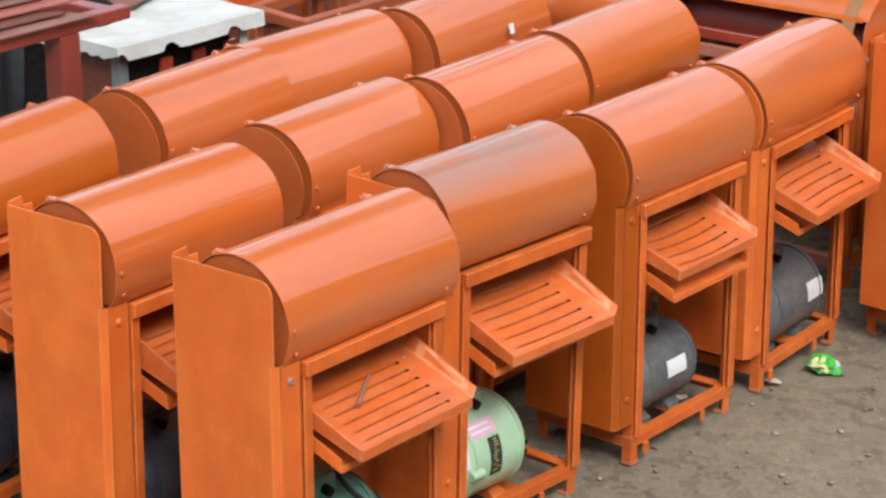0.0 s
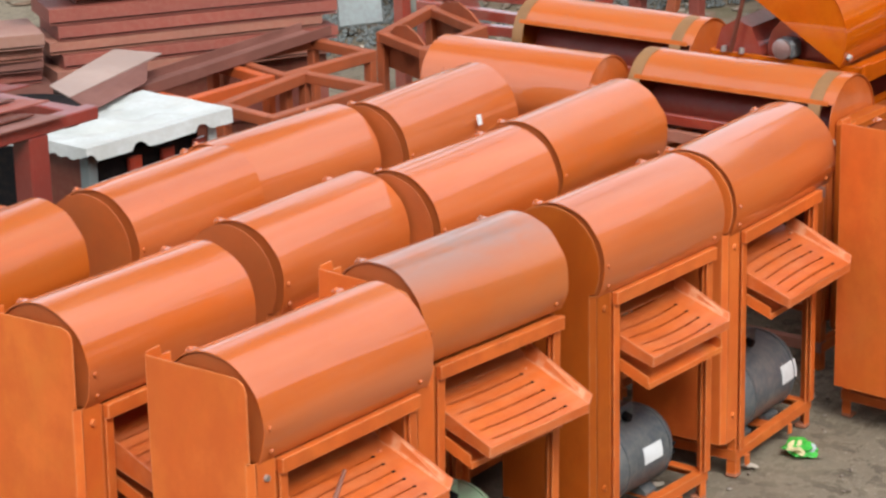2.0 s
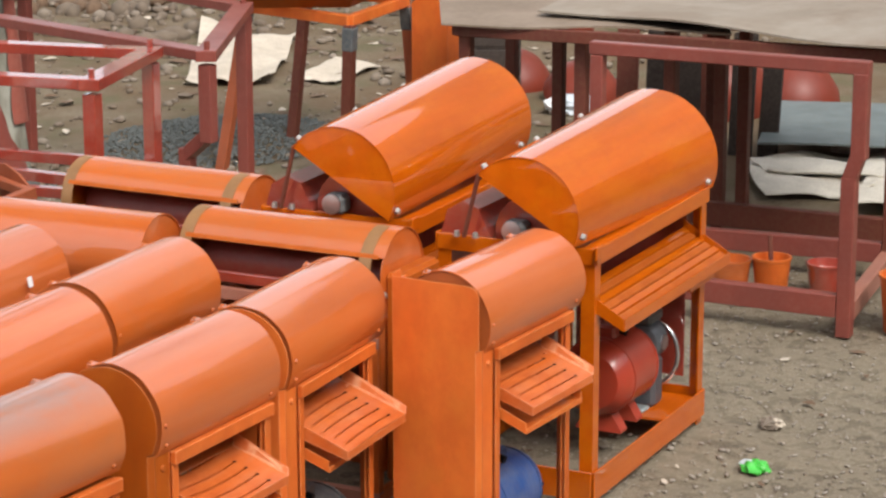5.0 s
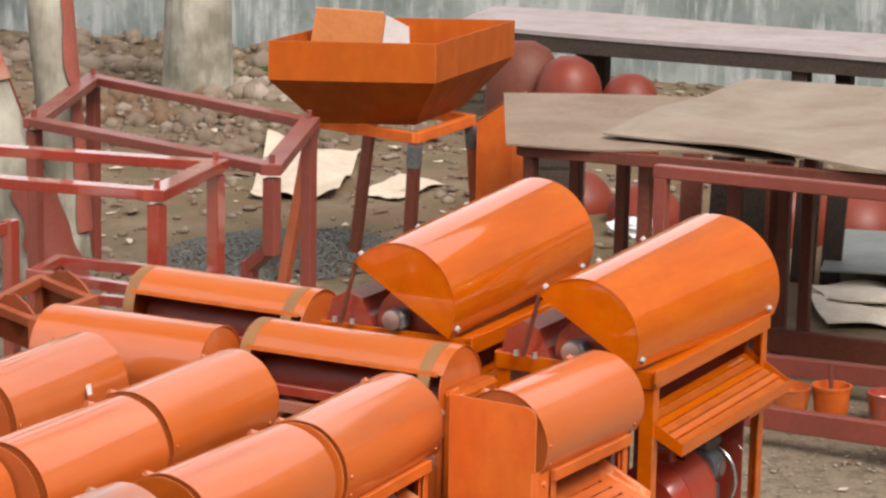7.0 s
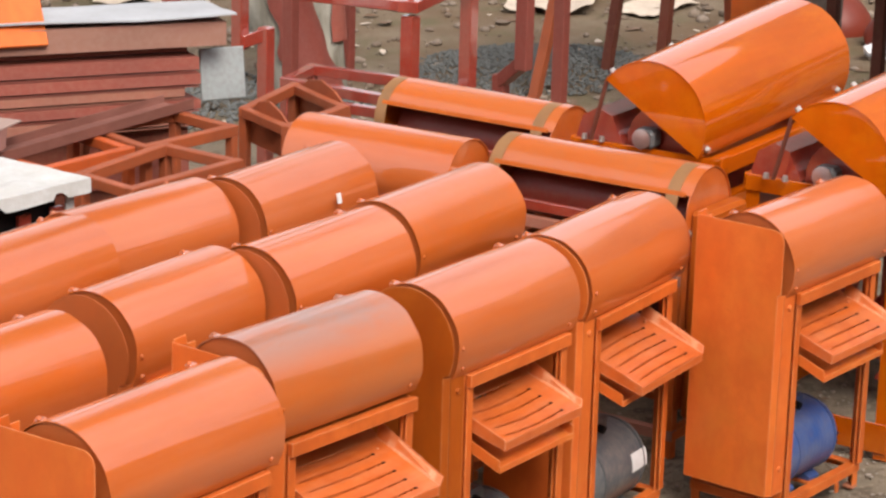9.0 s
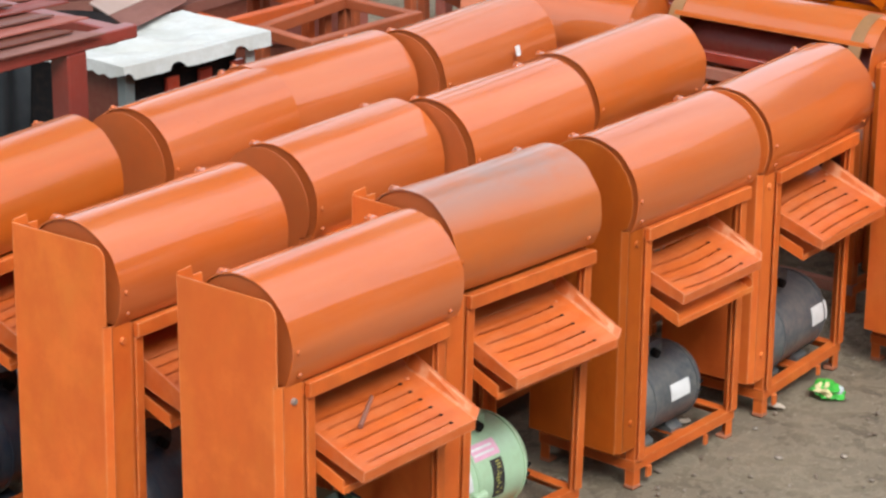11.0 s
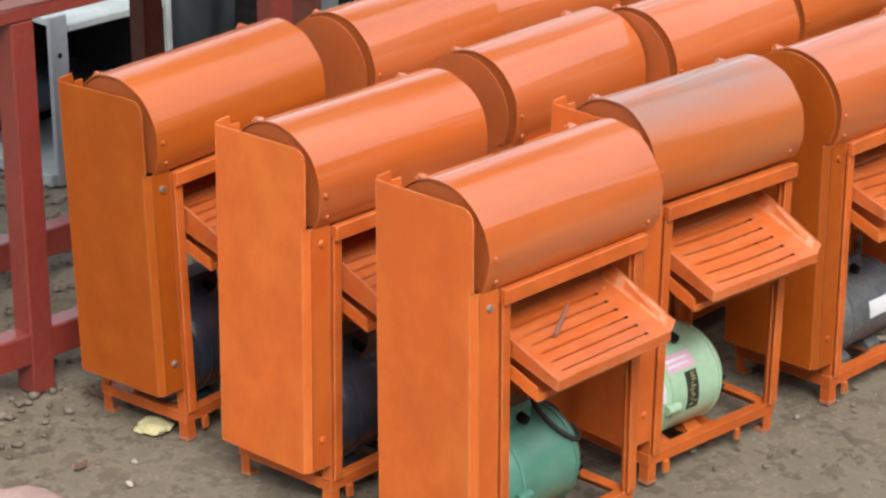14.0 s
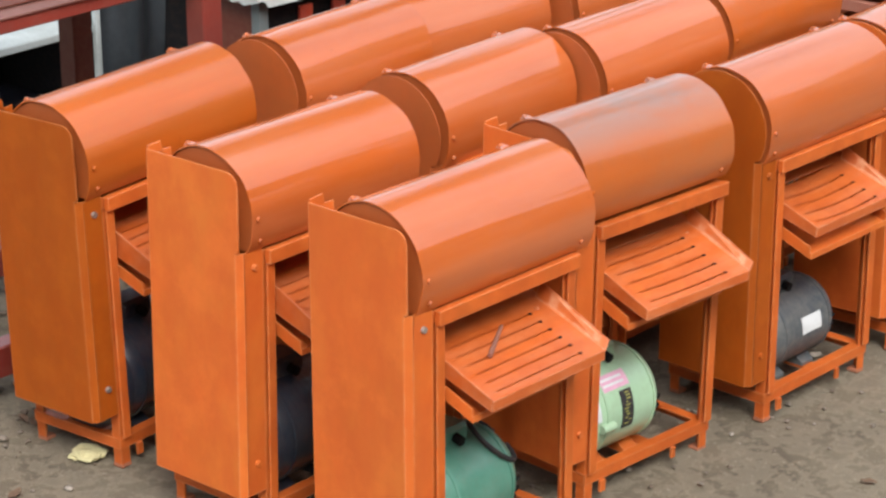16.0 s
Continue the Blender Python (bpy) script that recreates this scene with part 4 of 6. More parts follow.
# ------------------------------------------------------------ shellers turned crosswise, hoods half open
def open_sheller(m, label, L=0.64, W=0.3, H=0.66, closed=False, seed=0):
    th = thing("open_sheller", m, label, "machine", "crosswise shellers")
    fm, a = ORANGE_FRAME, 0.03
    for x, y, u, v in ((0, 0, X, Y), (L, 0, -X, Y), (0, W, X, -Y), (L, W, -X, -Y)):
        part("leg", beam((x, y, 0), (x, y, H), u, v, a), fm, th)
    o = 0.003
    for z, name in ((H if closed else H - 0.02, "top_rail"), (0.55, "middle_rail"), (0.085, "bottom_rail")):
        part(name, beam((-o, -o, z), (L + o, -o, z), Y, -Z, a), PRIMER_PALE if z == 0.55 or not closed else fm, th)
        part(name, beam((L + o, W + o, z), (-o, W + o, z), -Y, -Z, a), fm, th)
        part(name, beam((-o, W, z - 0.001), (-o, 0, z - 0.001), X, -Z, a), fm, th)
        part(name, beam((L + o, 0, z - 0.001), (L + o, W, z - 0.001), -X, -Z, a), fm, th)
    yc, zc, r = 0.12, H + 0.06, 0.13
    a1 = 215 if closed else 150
    hood = part("hood", arc_shell(yc, zc, r, -20, a1, -0.02, L + 0.02, 0.003, 36, 0.002, seed), ORANGE if closed else ORANGE_DUSTY, th, smooth=50)
    for x, mat in ((-0.018, ORANGE_RUST), (L + 0.012, ORANGE)):
        disc = [(yc + (r - 0.003) * math.cos(radians(q)), zc + (r - 0.003) * math.sin(radians(q))) for q in np.linspace(-20, 200, 26)]
        part("end_plate", prism(disc, 0.003, "x", x), mat, hood)
    if not closed:
        for x in (-0.018, L - 0.06):
            part("weld_strap", arc_shell(yc, zc, r + 0.002, 90, 206, x, x + 0.04, 0.004, 18), WELD, hood, smooth=50)
        part("feed_lip", arc_shell(yc, zc, r + 0.002, 146, 152, 0.0, L, 0.008, 4), ORANGE_RUST, hood)
    part("rotor", rod((0.02, yc + 0.02, H + 0.03), (L - 0.02, yc + 0.02, H + 0.03), 0.075, 22), PRIMER_DEEP, th, smooth=40)
    part("inner_rail", bar((0.0, 0.02, H + 0.012), (L, 0.02, H + 0.012), 0.02, 0.03, r=0.002), PRIMER, th)
    part("side_plate", box(L + 0.004, L + 0.008, 0.0, W - 0.02, 0.15, H + 0.05), ORANGE, th)
    part("belt_guard", box(L + 0.01, L + 0.07, 0.02, W - 0.04, 0.12, H + 0.08, 0.012), ORANGE_RUST, th)
    part("bolt", bolt((L + 0.02, 0.0, H + 0.02), (0, -1, 0), 0.012, 0.02), STEEL, th)
    part("feed_tray", prism([(0.06, 0.57), (-0.1, 0.52), (-0.1, 0.524), (0.06, 0.574)], L - 0.06, "x", 0.03), PRIMER_PALE, th)
    part("back_sheet", box(a, L - a, W - 0.012, W - 0.009, 0.12, H - 0.032), PRIMER_DARK, th)
    return th


open_sheller(pose(2.60, 0.86, 0, 0, 0, -90), "orange crosswise sheller with a half-open hood", seed=1)
open_sheller(pose(3.05, 1.59, 0, 0, 0, -91), "orange crosswise sheller with an open slot", seed=2)
open_sheller(pose(2.42, 1.48, 0, 0, 0, -88), "pale orange crosswise sheller with a closed hood", L=0.55, closed=True, seed=4)


# ------------------------------------------------------------ red frames
def red_frame(name, label, corners, h, mat, w=0.045, low=None, pegs=True, kink=None, group="red table frames"):
    """A welded table frame: a ring of bars over the corners, square legs, some with a kinked foot."""
    c0 = Vector((*corners[0], 0))
    th = thing(name, Matrix.Translation(c0), label, "frame", group)
    cs = [Vector((*c, 0)) - c0 for c in corners]
    for i in range(4):
        p, q = cs[i], cs[(i + 1) % 4]
        d = (q - p).normalized()
        wide, deep = (w * 1.45, w * 0.7) if pegs else (w, w)
        part("top_bar", bar(p + Z * (h - deep / 2) - d * wide * 0.5 * (i % 2), q + Z * (h - deep / 2) + d * wide * 0.5 * (i % 2), wide, deep + (0.004 if i % 2 else 0), r=0.003), mat, th)
        if low:
            part("low_bar", bar(p + Z * low + d * w / 2, q + Z * low - d * w / 2, w, w * 1.1, r=0.003), mat, th)
        if kink and i == kink[0]:
            k, (hi, lo) = Vector((*kink[1], 0)), kink[2]
            part("leg", bar(p + Z * (hi - w / 2), p + Z * (h - w), w * 0.96, r=0.003), mat, th)
            part("leg_jog", bar(p + Z * hi, p + k + Z * lo, w * 0.9, r=0.003), mat, th)
            part("leg", bar(p + k, p + k + Z * (lo + w / 2), w * 0.94, r=0.003), mat, th)
        else:
            part("leg", bar(p, p + Z * (h - w), w * 0.96, r=0.003), mat, th)
        if pegs:
            part("peg", rod(p + Z * h, p + Z * (h + 0.035), 0.012, 8), mat, th)
    return th


red_frame("table_frame", "glossy red primed steel table frame without a top", [(3.674, 3.013), (3.836, 2.028), (4.497, 2.213), (4.305, 3.189)], 0.97, PRIMER, w=0.055, kink=(3, (0.056, -0.089), (0.6, 0.64)))
red_frame("table_frame", "dusty red primed steel table frame standing behind", [(5.022, 3.486), (4.559, 1.997), (5.696, 2.522), (6.362, 4.160)], 0.97, PRIMER_DULL, w=0.056, kink=(1, (0.04, 0.125), (0.64, 0.545)))


def kinked_stand():
    th = thing("kinked_stand", pose(5.09, -0.385, 0), "red primed steel stand with a kinked post", "frame")
    w, mt = 0.055, PRIMER_DULL
    a, b, c, d = Vector((0, 0, 0)), Vector((-0.0, 0.99, 0)), Vector((0.78, 1.0, 0)), Vector((0.86, 0.09, 0))
    k = Vector((0.0, -0.032, 0))
    part("post", bar(a, a + Z * 0.6, w, r=0.004), mt, th)
    part("post_kink", bar(a + Z * 0.59, a + k + Z * 0.69, w * 0.96, r=0.004), mt, th)
    part("post", bar(a + k + Z * 0.665, a + k + Z * 0.98, w, r=0.004), mt, th)
    # the two far posts use a darker primer than the near ones
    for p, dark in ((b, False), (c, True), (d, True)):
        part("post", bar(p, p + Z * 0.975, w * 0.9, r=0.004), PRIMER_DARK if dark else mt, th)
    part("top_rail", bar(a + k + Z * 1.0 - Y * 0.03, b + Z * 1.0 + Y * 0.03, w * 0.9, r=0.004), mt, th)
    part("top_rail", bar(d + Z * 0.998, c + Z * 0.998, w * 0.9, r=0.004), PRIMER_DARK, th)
    part("low_rail", bar(a + Z * 0.115 + Y * 0.03, b + Z * 0.115 - Y * 0.03, w * 0.9, 0.085, r=0.004), mt, th)
    part("low_rail", bar(a + Z * 0.09 + X * 0.03, d + Z * 0.09 - X * 0.03, w * 0.9, 0.075, r=0.004), PRIMER_PALE, th)
    part("low_rail", bar(d + Z * 0.115 + Y * 0.03, c + Z * 0.115 - Y * 0.03, w * 0.9, 0.08, r=0.004), mt, th)
    part("far_rail", bar(d + Vector((0.45, -0.05, 0.1)), c + Vector((0.5, 0.1, 0.1)), w * 0.9, 0.1, r=0.004), PRIMER_DARK, th)
    return th


kinked_stand()


# ------------------------------------------------------------ sheet table with its plywood
def sheet(name, label, category, corners, z, mat, sag=0.0, thick=0.008, n=10, curl=0.0, seed=0):
    c0 = Vector((*corners[0], 0))
    bm = bmesh.new()
    cs = [Vector((*c, 0)) - c0 for c in corners]
    tops, lows = [], []
    for i in range(n + 1):
        rt, rl = [], []
        for j in range(n + 1):
            u, v = i / n, j / n
            p = cs[0] * (1 - u) * (1 - v) + cs[1] * u * (1 - v) + cs[2] * u * v + cs[3] * (1 - u) * v
            dz = sag * noise.noise(Vector((u * 2.4 + seed, v * 2.4, seed))) + curl * max(0, abs(u - 0.5) * 2 - 0.5) ** 2
            rt.append(bm.verts.new(p + Z * (dz + thick)))
            rl.append(bm.verts.new(p + Z * dz))
        tops.append(rt), lows.append(rl)
    for i in range(n):
        for j in range(n):
            bm.faces.new((tops[i][j], tops[i + 1][j], tops[i + 1][j + 1], tops[i][j + 1]))
            bm.faces.new((lows[i][j], lows[i][j + 1], lows[i + 1][j + 1], lows[i + 1][j]))
    for k in range(n):
        bm.faces.new((tops[k][0], lows[k][0], lows[k + 1][0], tops[k + 1][0]))
        bm.faces.new((tops[k][n], tops[k + 1][n], lows[k + 1][n], lows[k][n]))
        bm.faces.new((tops[0][k], tops[0][k + 1], lows[0][k + 1], lows[0][k]))
        bm.faces.new((tops[n][k], lows[n][k], lows[n][k + 1], tops[n][k + 1]))
    ob = part(name, bm, mat, smooth=40)
    ob.matrix_world = Matrix.Translation(c0 + Z * z)
    return tagged(ob, label, category)


def trestle(name, label, corners, h, mat, w=0.05, legs=None):
    c0 = Vector((*corners[0], 0))
    th = thing(name, Matrix.Translation(c0), label, "table")
    cs = [Vector((*c, 0)) - c0 for c in corners]
    for i in range(4):
        part("rail", bar(cs[i] + Z * (h - w / 2), cs[(i + 1) % 4] + Z * (h - w / 2), w * 0.8, w, r=0.003), mat, th)
    for p in legs or corners:
        p = Vector((*p, 0)) - c0
        part("leg", bar(p, p + Z * (h - w), w, r=0.003), mat, th)
    return th


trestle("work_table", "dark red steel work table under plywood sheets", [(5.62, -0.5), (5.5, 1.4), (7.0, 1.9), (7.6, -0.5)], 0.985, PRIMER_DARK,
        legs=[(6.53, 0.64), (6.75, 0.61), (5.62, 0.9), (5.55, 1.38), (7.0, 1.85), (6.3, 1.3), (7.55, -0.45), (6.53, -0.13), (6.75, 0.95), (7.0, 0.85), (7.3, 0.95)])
sheet("plywood_sheet", "weathered tan plywood sheet on the work table", "board", [(5.4, 1.42), (6.8, 2.14), (7.3, 1.0), (5.7, 0.3)], 0.988, PLYWOOD, 0.02, seed=1)
sheet("plywood_sheet", "large warped tan plywood sheet on the table", "board", [(5.44, -0.55), (5.72, 1.14), (7.79, 1.3), (7.75, -0.1)], 1.02, PLYWOOD_PALE, 0.035, n=16, seed=2)
trestle("long_bench", "long dark wooden bench before the wall", [(12.06, 0.5), (12.1, 5.1), (13.4, 5.4), (13.4, 0.5)], 0.66, DARK_WOOD, 0.11, legs=[(12.12, 1.2), (12.12, 2.6), (12.15, 4.2), (13.3, 1.2), (13.3, 2.7), (13.3, 4.6)])
sheet("bench_board", "pale dusty board on the long bench", "board", [(12.0, 0.5), (12.05, 5.2), (13.5, 5.6), (13.5, 0.5)], 0.662, PALE_BOARD, 0.02, 0.03, seed=7)


# ------------------------------------------------------------ hopper on legs
def hopper_stand():
    near, left, right = Vector((6.5, 2.34, 0)), Vector((6.15, 3.02, 0)), Vector((7.72, 2.55, 0))
    c0 = (left + right) / 2
    th = thing("hopper_stand", Matrix.Translation(c0), "orange steel feed hopper on thin splayed legs", "hopper")
    rim = [near - c0, left - c0, left + right - near - c0, right - c0]
    foot_n, foot_l, foot_r = Vector((6.55, 2.5, 0)) - c0, Vector((6.6, 3.21, 0)) - c0, Vector((7.3, 2.5, 0)) - c0
    b0, b1, b3 = Vector((6.52, 2.45, 0)) - c0, Vector((6.71, 3.12, 0)) - c0, Vector((7.22, 2.52, 0)) - c0
    base = [b0, b1, b1 + b3 - b0, b3]
    feet = [foot_n, foot_l, Vector((7.35, 3.25, 0)) - c0, foot_r]

    def skin(a, za, b, zb, name, mat):
        for k in range(4):
            bm = bmesh.new()
            j = (k + 1) % 4
            outer = [a[k] + Z * za, a[j] + Z * za, b[j] + Z * zb, b[k] + Z * zb]
            vs = [bm.verts.new(p) for p in outer]
            ws = [bm.verts.new(Vector((p.x * 0.985, p.y * 0.985, p.z))) for p in outer]
            bm.faces.new(vs), bm.faces.new(ws[::-1])
            for q in range(4):
                e = (q + 1) % 4
                bm.faces.new((vs[q], vs[e], ws[e], ws[q]))
            part(name, bm, mat, th)

    skin(rim, 1.235, rim, 1.055, "hopper_wall", ORANGE_RUST)
    mid_r, mid_b = (rim[0] + rim[2]) / 2, (base[0] + base[2]) / 2
    skin(rim, 1.055, [mid_b + (p - mid_r) * 0.6 for p in rim], 0.82, "hopper_cone", ORANGE_RUST)
    for k in range(4):
        part("base_bar", bar(base[k] + Z * 0.79, base[(k + 1) % 4] + Z * 0.79, 0.04, 0.05, r=0.003), ORANGE_FLAT, th)
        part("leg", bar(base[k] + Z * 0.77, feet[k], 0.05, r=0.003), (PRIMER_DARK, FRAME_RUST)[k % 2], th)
        part("leg_clamp", bar(base[k] + Z * 0.76, base[k] * 0.85 + feet[k] * 0.15 + Z * 0.65, 0.056, r=0.003), MOTOR_GREY, th)
    part("discharge_box", prism([(2.24 - c0.y, 0.0), (2.24 - c0.y, 0.94), (2.43 - c0.y, 0.8), (2.43 - c0.y, 0.0)], 0.14, "x", 7.1 - c0.x), ORANGE_FLAT, th)
    part("discharge_lid", prism([(2.238 - c0.y, 0.945), (2.238 - c0.y, 0.95), (2.435 - c0.y, 0.806), (2.435 - c0.y, 0.801)], 0.15, "x", 7.095 - c0.x), PRIMER_PALE, th)
    sc = part("scoop", prism([(-0.05, 0), (0.36, 0), (0.32, 0.34), (0.0, 0.36)], 0.012, "y", 0), ORANGE_PALE, th, "orange sheet scoop standing in the hopper")
    sc.matrix_local = pose(-0.3, 0.28, 1.0, 12, 0, -55)
    sl = part("scoop_liner", prism([(0.3, 0.02), (0.46, 0.02), (0.44, 0.27), (0.33, 0.33)], 0.006, "y", -0.01), PAPER, th, "white inner sheet")
    sl.matrix_local = pose(-0.3, 0.28, 1.0, 12, 0, -55)
    return th


hopper_stand()

# ------------------------------------------------------------ trees, pole, far odds and ends
def trunk(x, y, r, h, label, lean=0.0, seed=0, crown=2.2, turn=0.0):
    th = thing("tree", pose(x, y, 0, 0, 0, turn), label, "tree")
    bm = bmesh.new()
    rings = []
    for i in range(15):
        f = i / 14
        rr = r * (1.18 - 0.18 * min(1, f * 8)) * (1 - 0.25 * f)
        rings.append([bm.verts.new((lean * f * h + rr * (1 + 0.1 * noise.noise(Vector((math.cos(k), math.sin(k), f * 5 + seed)))) * math.cos(k), rr * math.sin(k), -0.05 + f * h)) for k in np.linspace(0, math.tau, 20, endpoint=False)])
    for a, b in zip(rings, rings[1:]):
        for k in range(20):
            j = (k + 1) % 20
            bm.faces.new((a[k], a[j], b[j], b[k]))
    part("trunk", bm, BARK, th, smooth=180)
    # limbs and crown are unseen, set high to shape the hood reflections
    rng = random.Random(seed)
    tips = []
    for i in range(7):
        a, z0 = i * 2.4 + seed, h * (0.72 + 0.04 * i)
        p = Vector((lean * z0, 0, z0))
        q = p + Vector((math.cos(a), math.sin(a), rng.uniform(0.7, 1.3))) * crown * rng.uniform(0.55, 0.8)
        part("limb", rod(p, q, r * 0.4, 8, r * 0.12), BARK, th, smooth=60)
        tips += [q, p.lerp(q, 0.6)]
    verts, faces = [], []
    leaf = crown / 1.8
    for q in tips:
        for k in range(420):
            d = Vector((rng.gauss(0, 1), rng.gauss(0, 1), rng.gauss(0, 0.8))) * crown * 0.27
            c = q + d
            u = Vector((rng.uniform(-1, 1), rng.uniform(-1, 1), rng.uniform(-0.7, 0.5))).normalized() * rng.uniform(0.06, 0.11) * leaf
            v = u.cross(Vector((rng.uniform(-1, 1), rng.uniform(-1, 1), 1))).normalized() * rng.uniform(0.025, 0.045) * leaf
            n = len(verts)
            verts += [c - u, c + v, c + u, c - v]
            faces.append((n, n + 1, n + 2, n + 3))
    me = bpy.data.meshes.new("crown")
    me.from_pydata(verts, [], faces)
    me.materials.append(LEAF_GREEN)
    new("crown", me).parent = th
    return th


trunk(12.25, 7.5, 0.235, 12.0, "pale mossy tree trunk in bare earth", seed=1, crown=4.2)
tree = trunk(6.0, 4.12, 0.15, 10.0, "pale leaning tree trunk daubed with red paint", -0.35, seed=2, crown=3.4, turn=-52.8)


def daub(z0, z1, a0, a1, mat, label, seed):
    """Paint smeared over the bark of the leaning trunk, with a ragged rim."""
    bm, rows = bmesh.new(), []
    for i in range(15):
        z = z0 + (z1 - z0) * i / 14
        f = (z + 0.05) / 10.0
        rr = 0.15 * (1.18 - 0.18 * min(1, f * 8)) * (1 - 0.25 * f) * 1.1 + 0.004
        lo = a0 + 26 * noise.noise(Vector((z * 7, seed, 0)))
        hi = a1 + 22 * noise.noise(Vector((z * 7, seed, 5)))
        rows.append([bm.verts.new((-0.35 * f * 10.0 + rr * math.cos(k), rr * math.sin(k), z)) for k in np.radians(np.linspace(lo, hi, 10))])
    for p, q in zip(rows, rows[1:]):
        for k in range(9):
            bm.faces.new((p[k], p[k + 1], q[k + 1], q[k]))
    part("paint_daub", bm, mat, tree, label, smooth=60)


daub(1.0, 1.8, 240, 350, DAUB, "red paint daubed on bark", 1)
daub(0.02, 0.5, 262, 350, PRIMER_DULL, "dull red paint at the foot", 4)
bm = bmesh.new()
rings = []
for i in range(12):
    f = i / 11
    c = Vector((0.07 - 0.2 * f, 0.1 + 0.05 * f, 3.0 * f))
    rr = 0.115 - 0.03 * f
    rings.append([bm.verts.new(c + Vector((math.cos(k), math.sin(k), 0)) * rr * (1 + 0.12 * noise.noise(Vector((math.cos(k), math.sin(k), f * 6))))) for k in np.linspace(0, math.tau, 16, endpoint=False)])
for p, q in zip(rings, rings[1:]):
    for k in range(16):
        bm.faces.new((p[k], p[(k + 1) % 16], q[(k + 1) % 16], q[k]))
stem = part("side_stem", bm, BARK, tree, "pale side stem", smooth=180)
bm, rows = bmesh.new(), []
for i in range(16):
    z = 0.25 + 1.5 * i / 15
    f = z / 3.0
    lo = 300 + 20 * noise.noise(Vector((z * 5, 3, 0)))
    rows.append([bm.verts.new((0.07 - 0.2 * f + (0.129 - 0.03 * f) * math.cos(k), 0.1 + 0.05 * f + (0.129 - 0.03 * f) * math.sin(k), z)) for k in np.radians(np.linspace(lo, 400, 9))])
for p, q in zip(rows, rows[1:]):
    for k in range(8):
        bm.faces.new((p[k], p[k + 1], q[k + 1], q[k]))
part("paint_daub", bm, PRIMER_FADED, stem, "faded red paint along the bark", smooth=60)
# dark rod drawn for the shaded V crack between trunk and stem
part("broken_branch", rod((-0.09, 0.0, 0.55), (-0.24, 0.0, 1.03), 0.045, 9, 0.02), PRIMER_DARK, tree, "dark rod standing for the shaded trunk crack", smooth=60)


# ------------------------------------------------------------ stack of channels, frames on the ground, white box
def channel(m, label, l, w, h, mat, group="stack of steel channels", notch=0.0):
    """A folded sheet channel on its side: upright web to the front, two flanges, one closed end."""
    t = 0.004
    th = thing("steel_channel", m, label, "channel", group)
    part("web", box(0, l, 0, t, notch, h), mat, th)
    part("flange", box(0.002, l - 0.002, t, w, h - t, h - 0.001), mat, th)
    part("flange", box(0.002, l - 0.002, t, w, 0.001, t), mat, th)
    part("end_plate", box(0.003, 0.003 + t, t, w - 0.01, t, h - t), mat, th)
    return th


STACK = pose(2.447, 2.992, 0, 0, 0, -32)
for dx, dy, z, l, w, h, rz, mat in (
    (-0.05, 0.03, 0.0, 0.95, 0.3, 0.11, 1.0, PRIMER_DARK),
    (-0.09, 0.02, 0.112, 0.98, 0.31, 0.1, -0.8, PRIMER_DARK),
    (-0.06, 0.03, 0.214, 0.95, 0.3, 0.11, 0.6, PRIMER_DARK),
    (-0.1, 0.03, 0.326, 0.99, 0.31, 0.1, -0.5, PRIMER_FADED),
    (-0.07, 0.02, 0.428, 0.96, 0.3, 0.11, 0.8, PRIMER_DARK),
    (-0.1, -0.085, 0.54, 1.0, 0.3, 0.05, 5.2, PRIMER_PALE),
    (-0.07, -0.06, 0.592, 1.0, 0.3, 0.045, 3.6, PRIMER_FADED),
    (-0.11, -0.035, 0.639, 0.98, 0.3, 0.041, 2.2, PRIMER_PALE),
    (-0.075, -0.026, 0.682, 1.0, 0.3, 0.05, 1.2, PRIMER_FADED),
    (-0.1, -0.01, 0.734, 1.02, 0.31, 0.056, 0.3, PRIMER_FADED),
    # set-back dark channel, its colour standing for the shaded gap
    (0.0, 0.03, 0.792, 0.89, 0.27, 0.033, 0.6, PRIMER_DARK),
    (-0.015, 0.0, 0.827, 1.036, 0.31, 0.085, 0.0, BROWN_SHEET),
):
    channel(STACK @ pose(dx, dy, z, 0, 0, rz), "primed folded steel channel in a stack", l, w, h, mat, notch=0.012 if h < 0.07 else 0.0)
# a second, lower stack beside it
for dx, dy, z, l, w, h, rz, mat in (
    (-0.75, 0.02, 0.0, 0.62, 0.28, 0.2, 0.5, PRIMER_DARK),
    (-0.73, 0.0, 0.202, 0.6, 0.28, 0.2, -0.8, PRIMER_DARK),
    (-0.76, 0.01, 0.404, 0.62, 0.28, 0.09, 1.2, PRIMER_DARK),
    (-0.74, -0.03, 0.496, 0.63, 0.28, 0.05, -1.5, PRIMER_BROWN),
    (-0.78, -0.06, 0.548, 0.64, 0.28, 0.045, 2.8, PRIMER_FADED),
    (-0.77, -0.05, 0.595, 0.63, 0.28, 0.04, -0.9, PRIMER_BROWN),
    (-0.8, -0.09, 0.637, 0.66, 0.28, 0.045, 1.6, PRIMER_PALE),
    (-0.78, -0.1, 0.684, 0.64, 0.28, 0.05, -0.6, BROWN_SHEET),
):
    channel(STACK @ pose(dx, dy, z, 0, 0, rz), "primed folded steel channel in a stack", l, w, h, mat, notch=0.012 if h < 0.07 else 0.0)
corners = ((0.11, -0.005), (1.05, -0.03), (1.036, 0.31), (0.074, 0.31))
top = sheet("top_sheet", "pale grey sheet over the channel stack", "sheet", corners, 0.932, GREY_PALE, 0.012, 0.005, 8, seed=21)
top.matrix_world = STACK @ pose(*corners[0], 0.932)
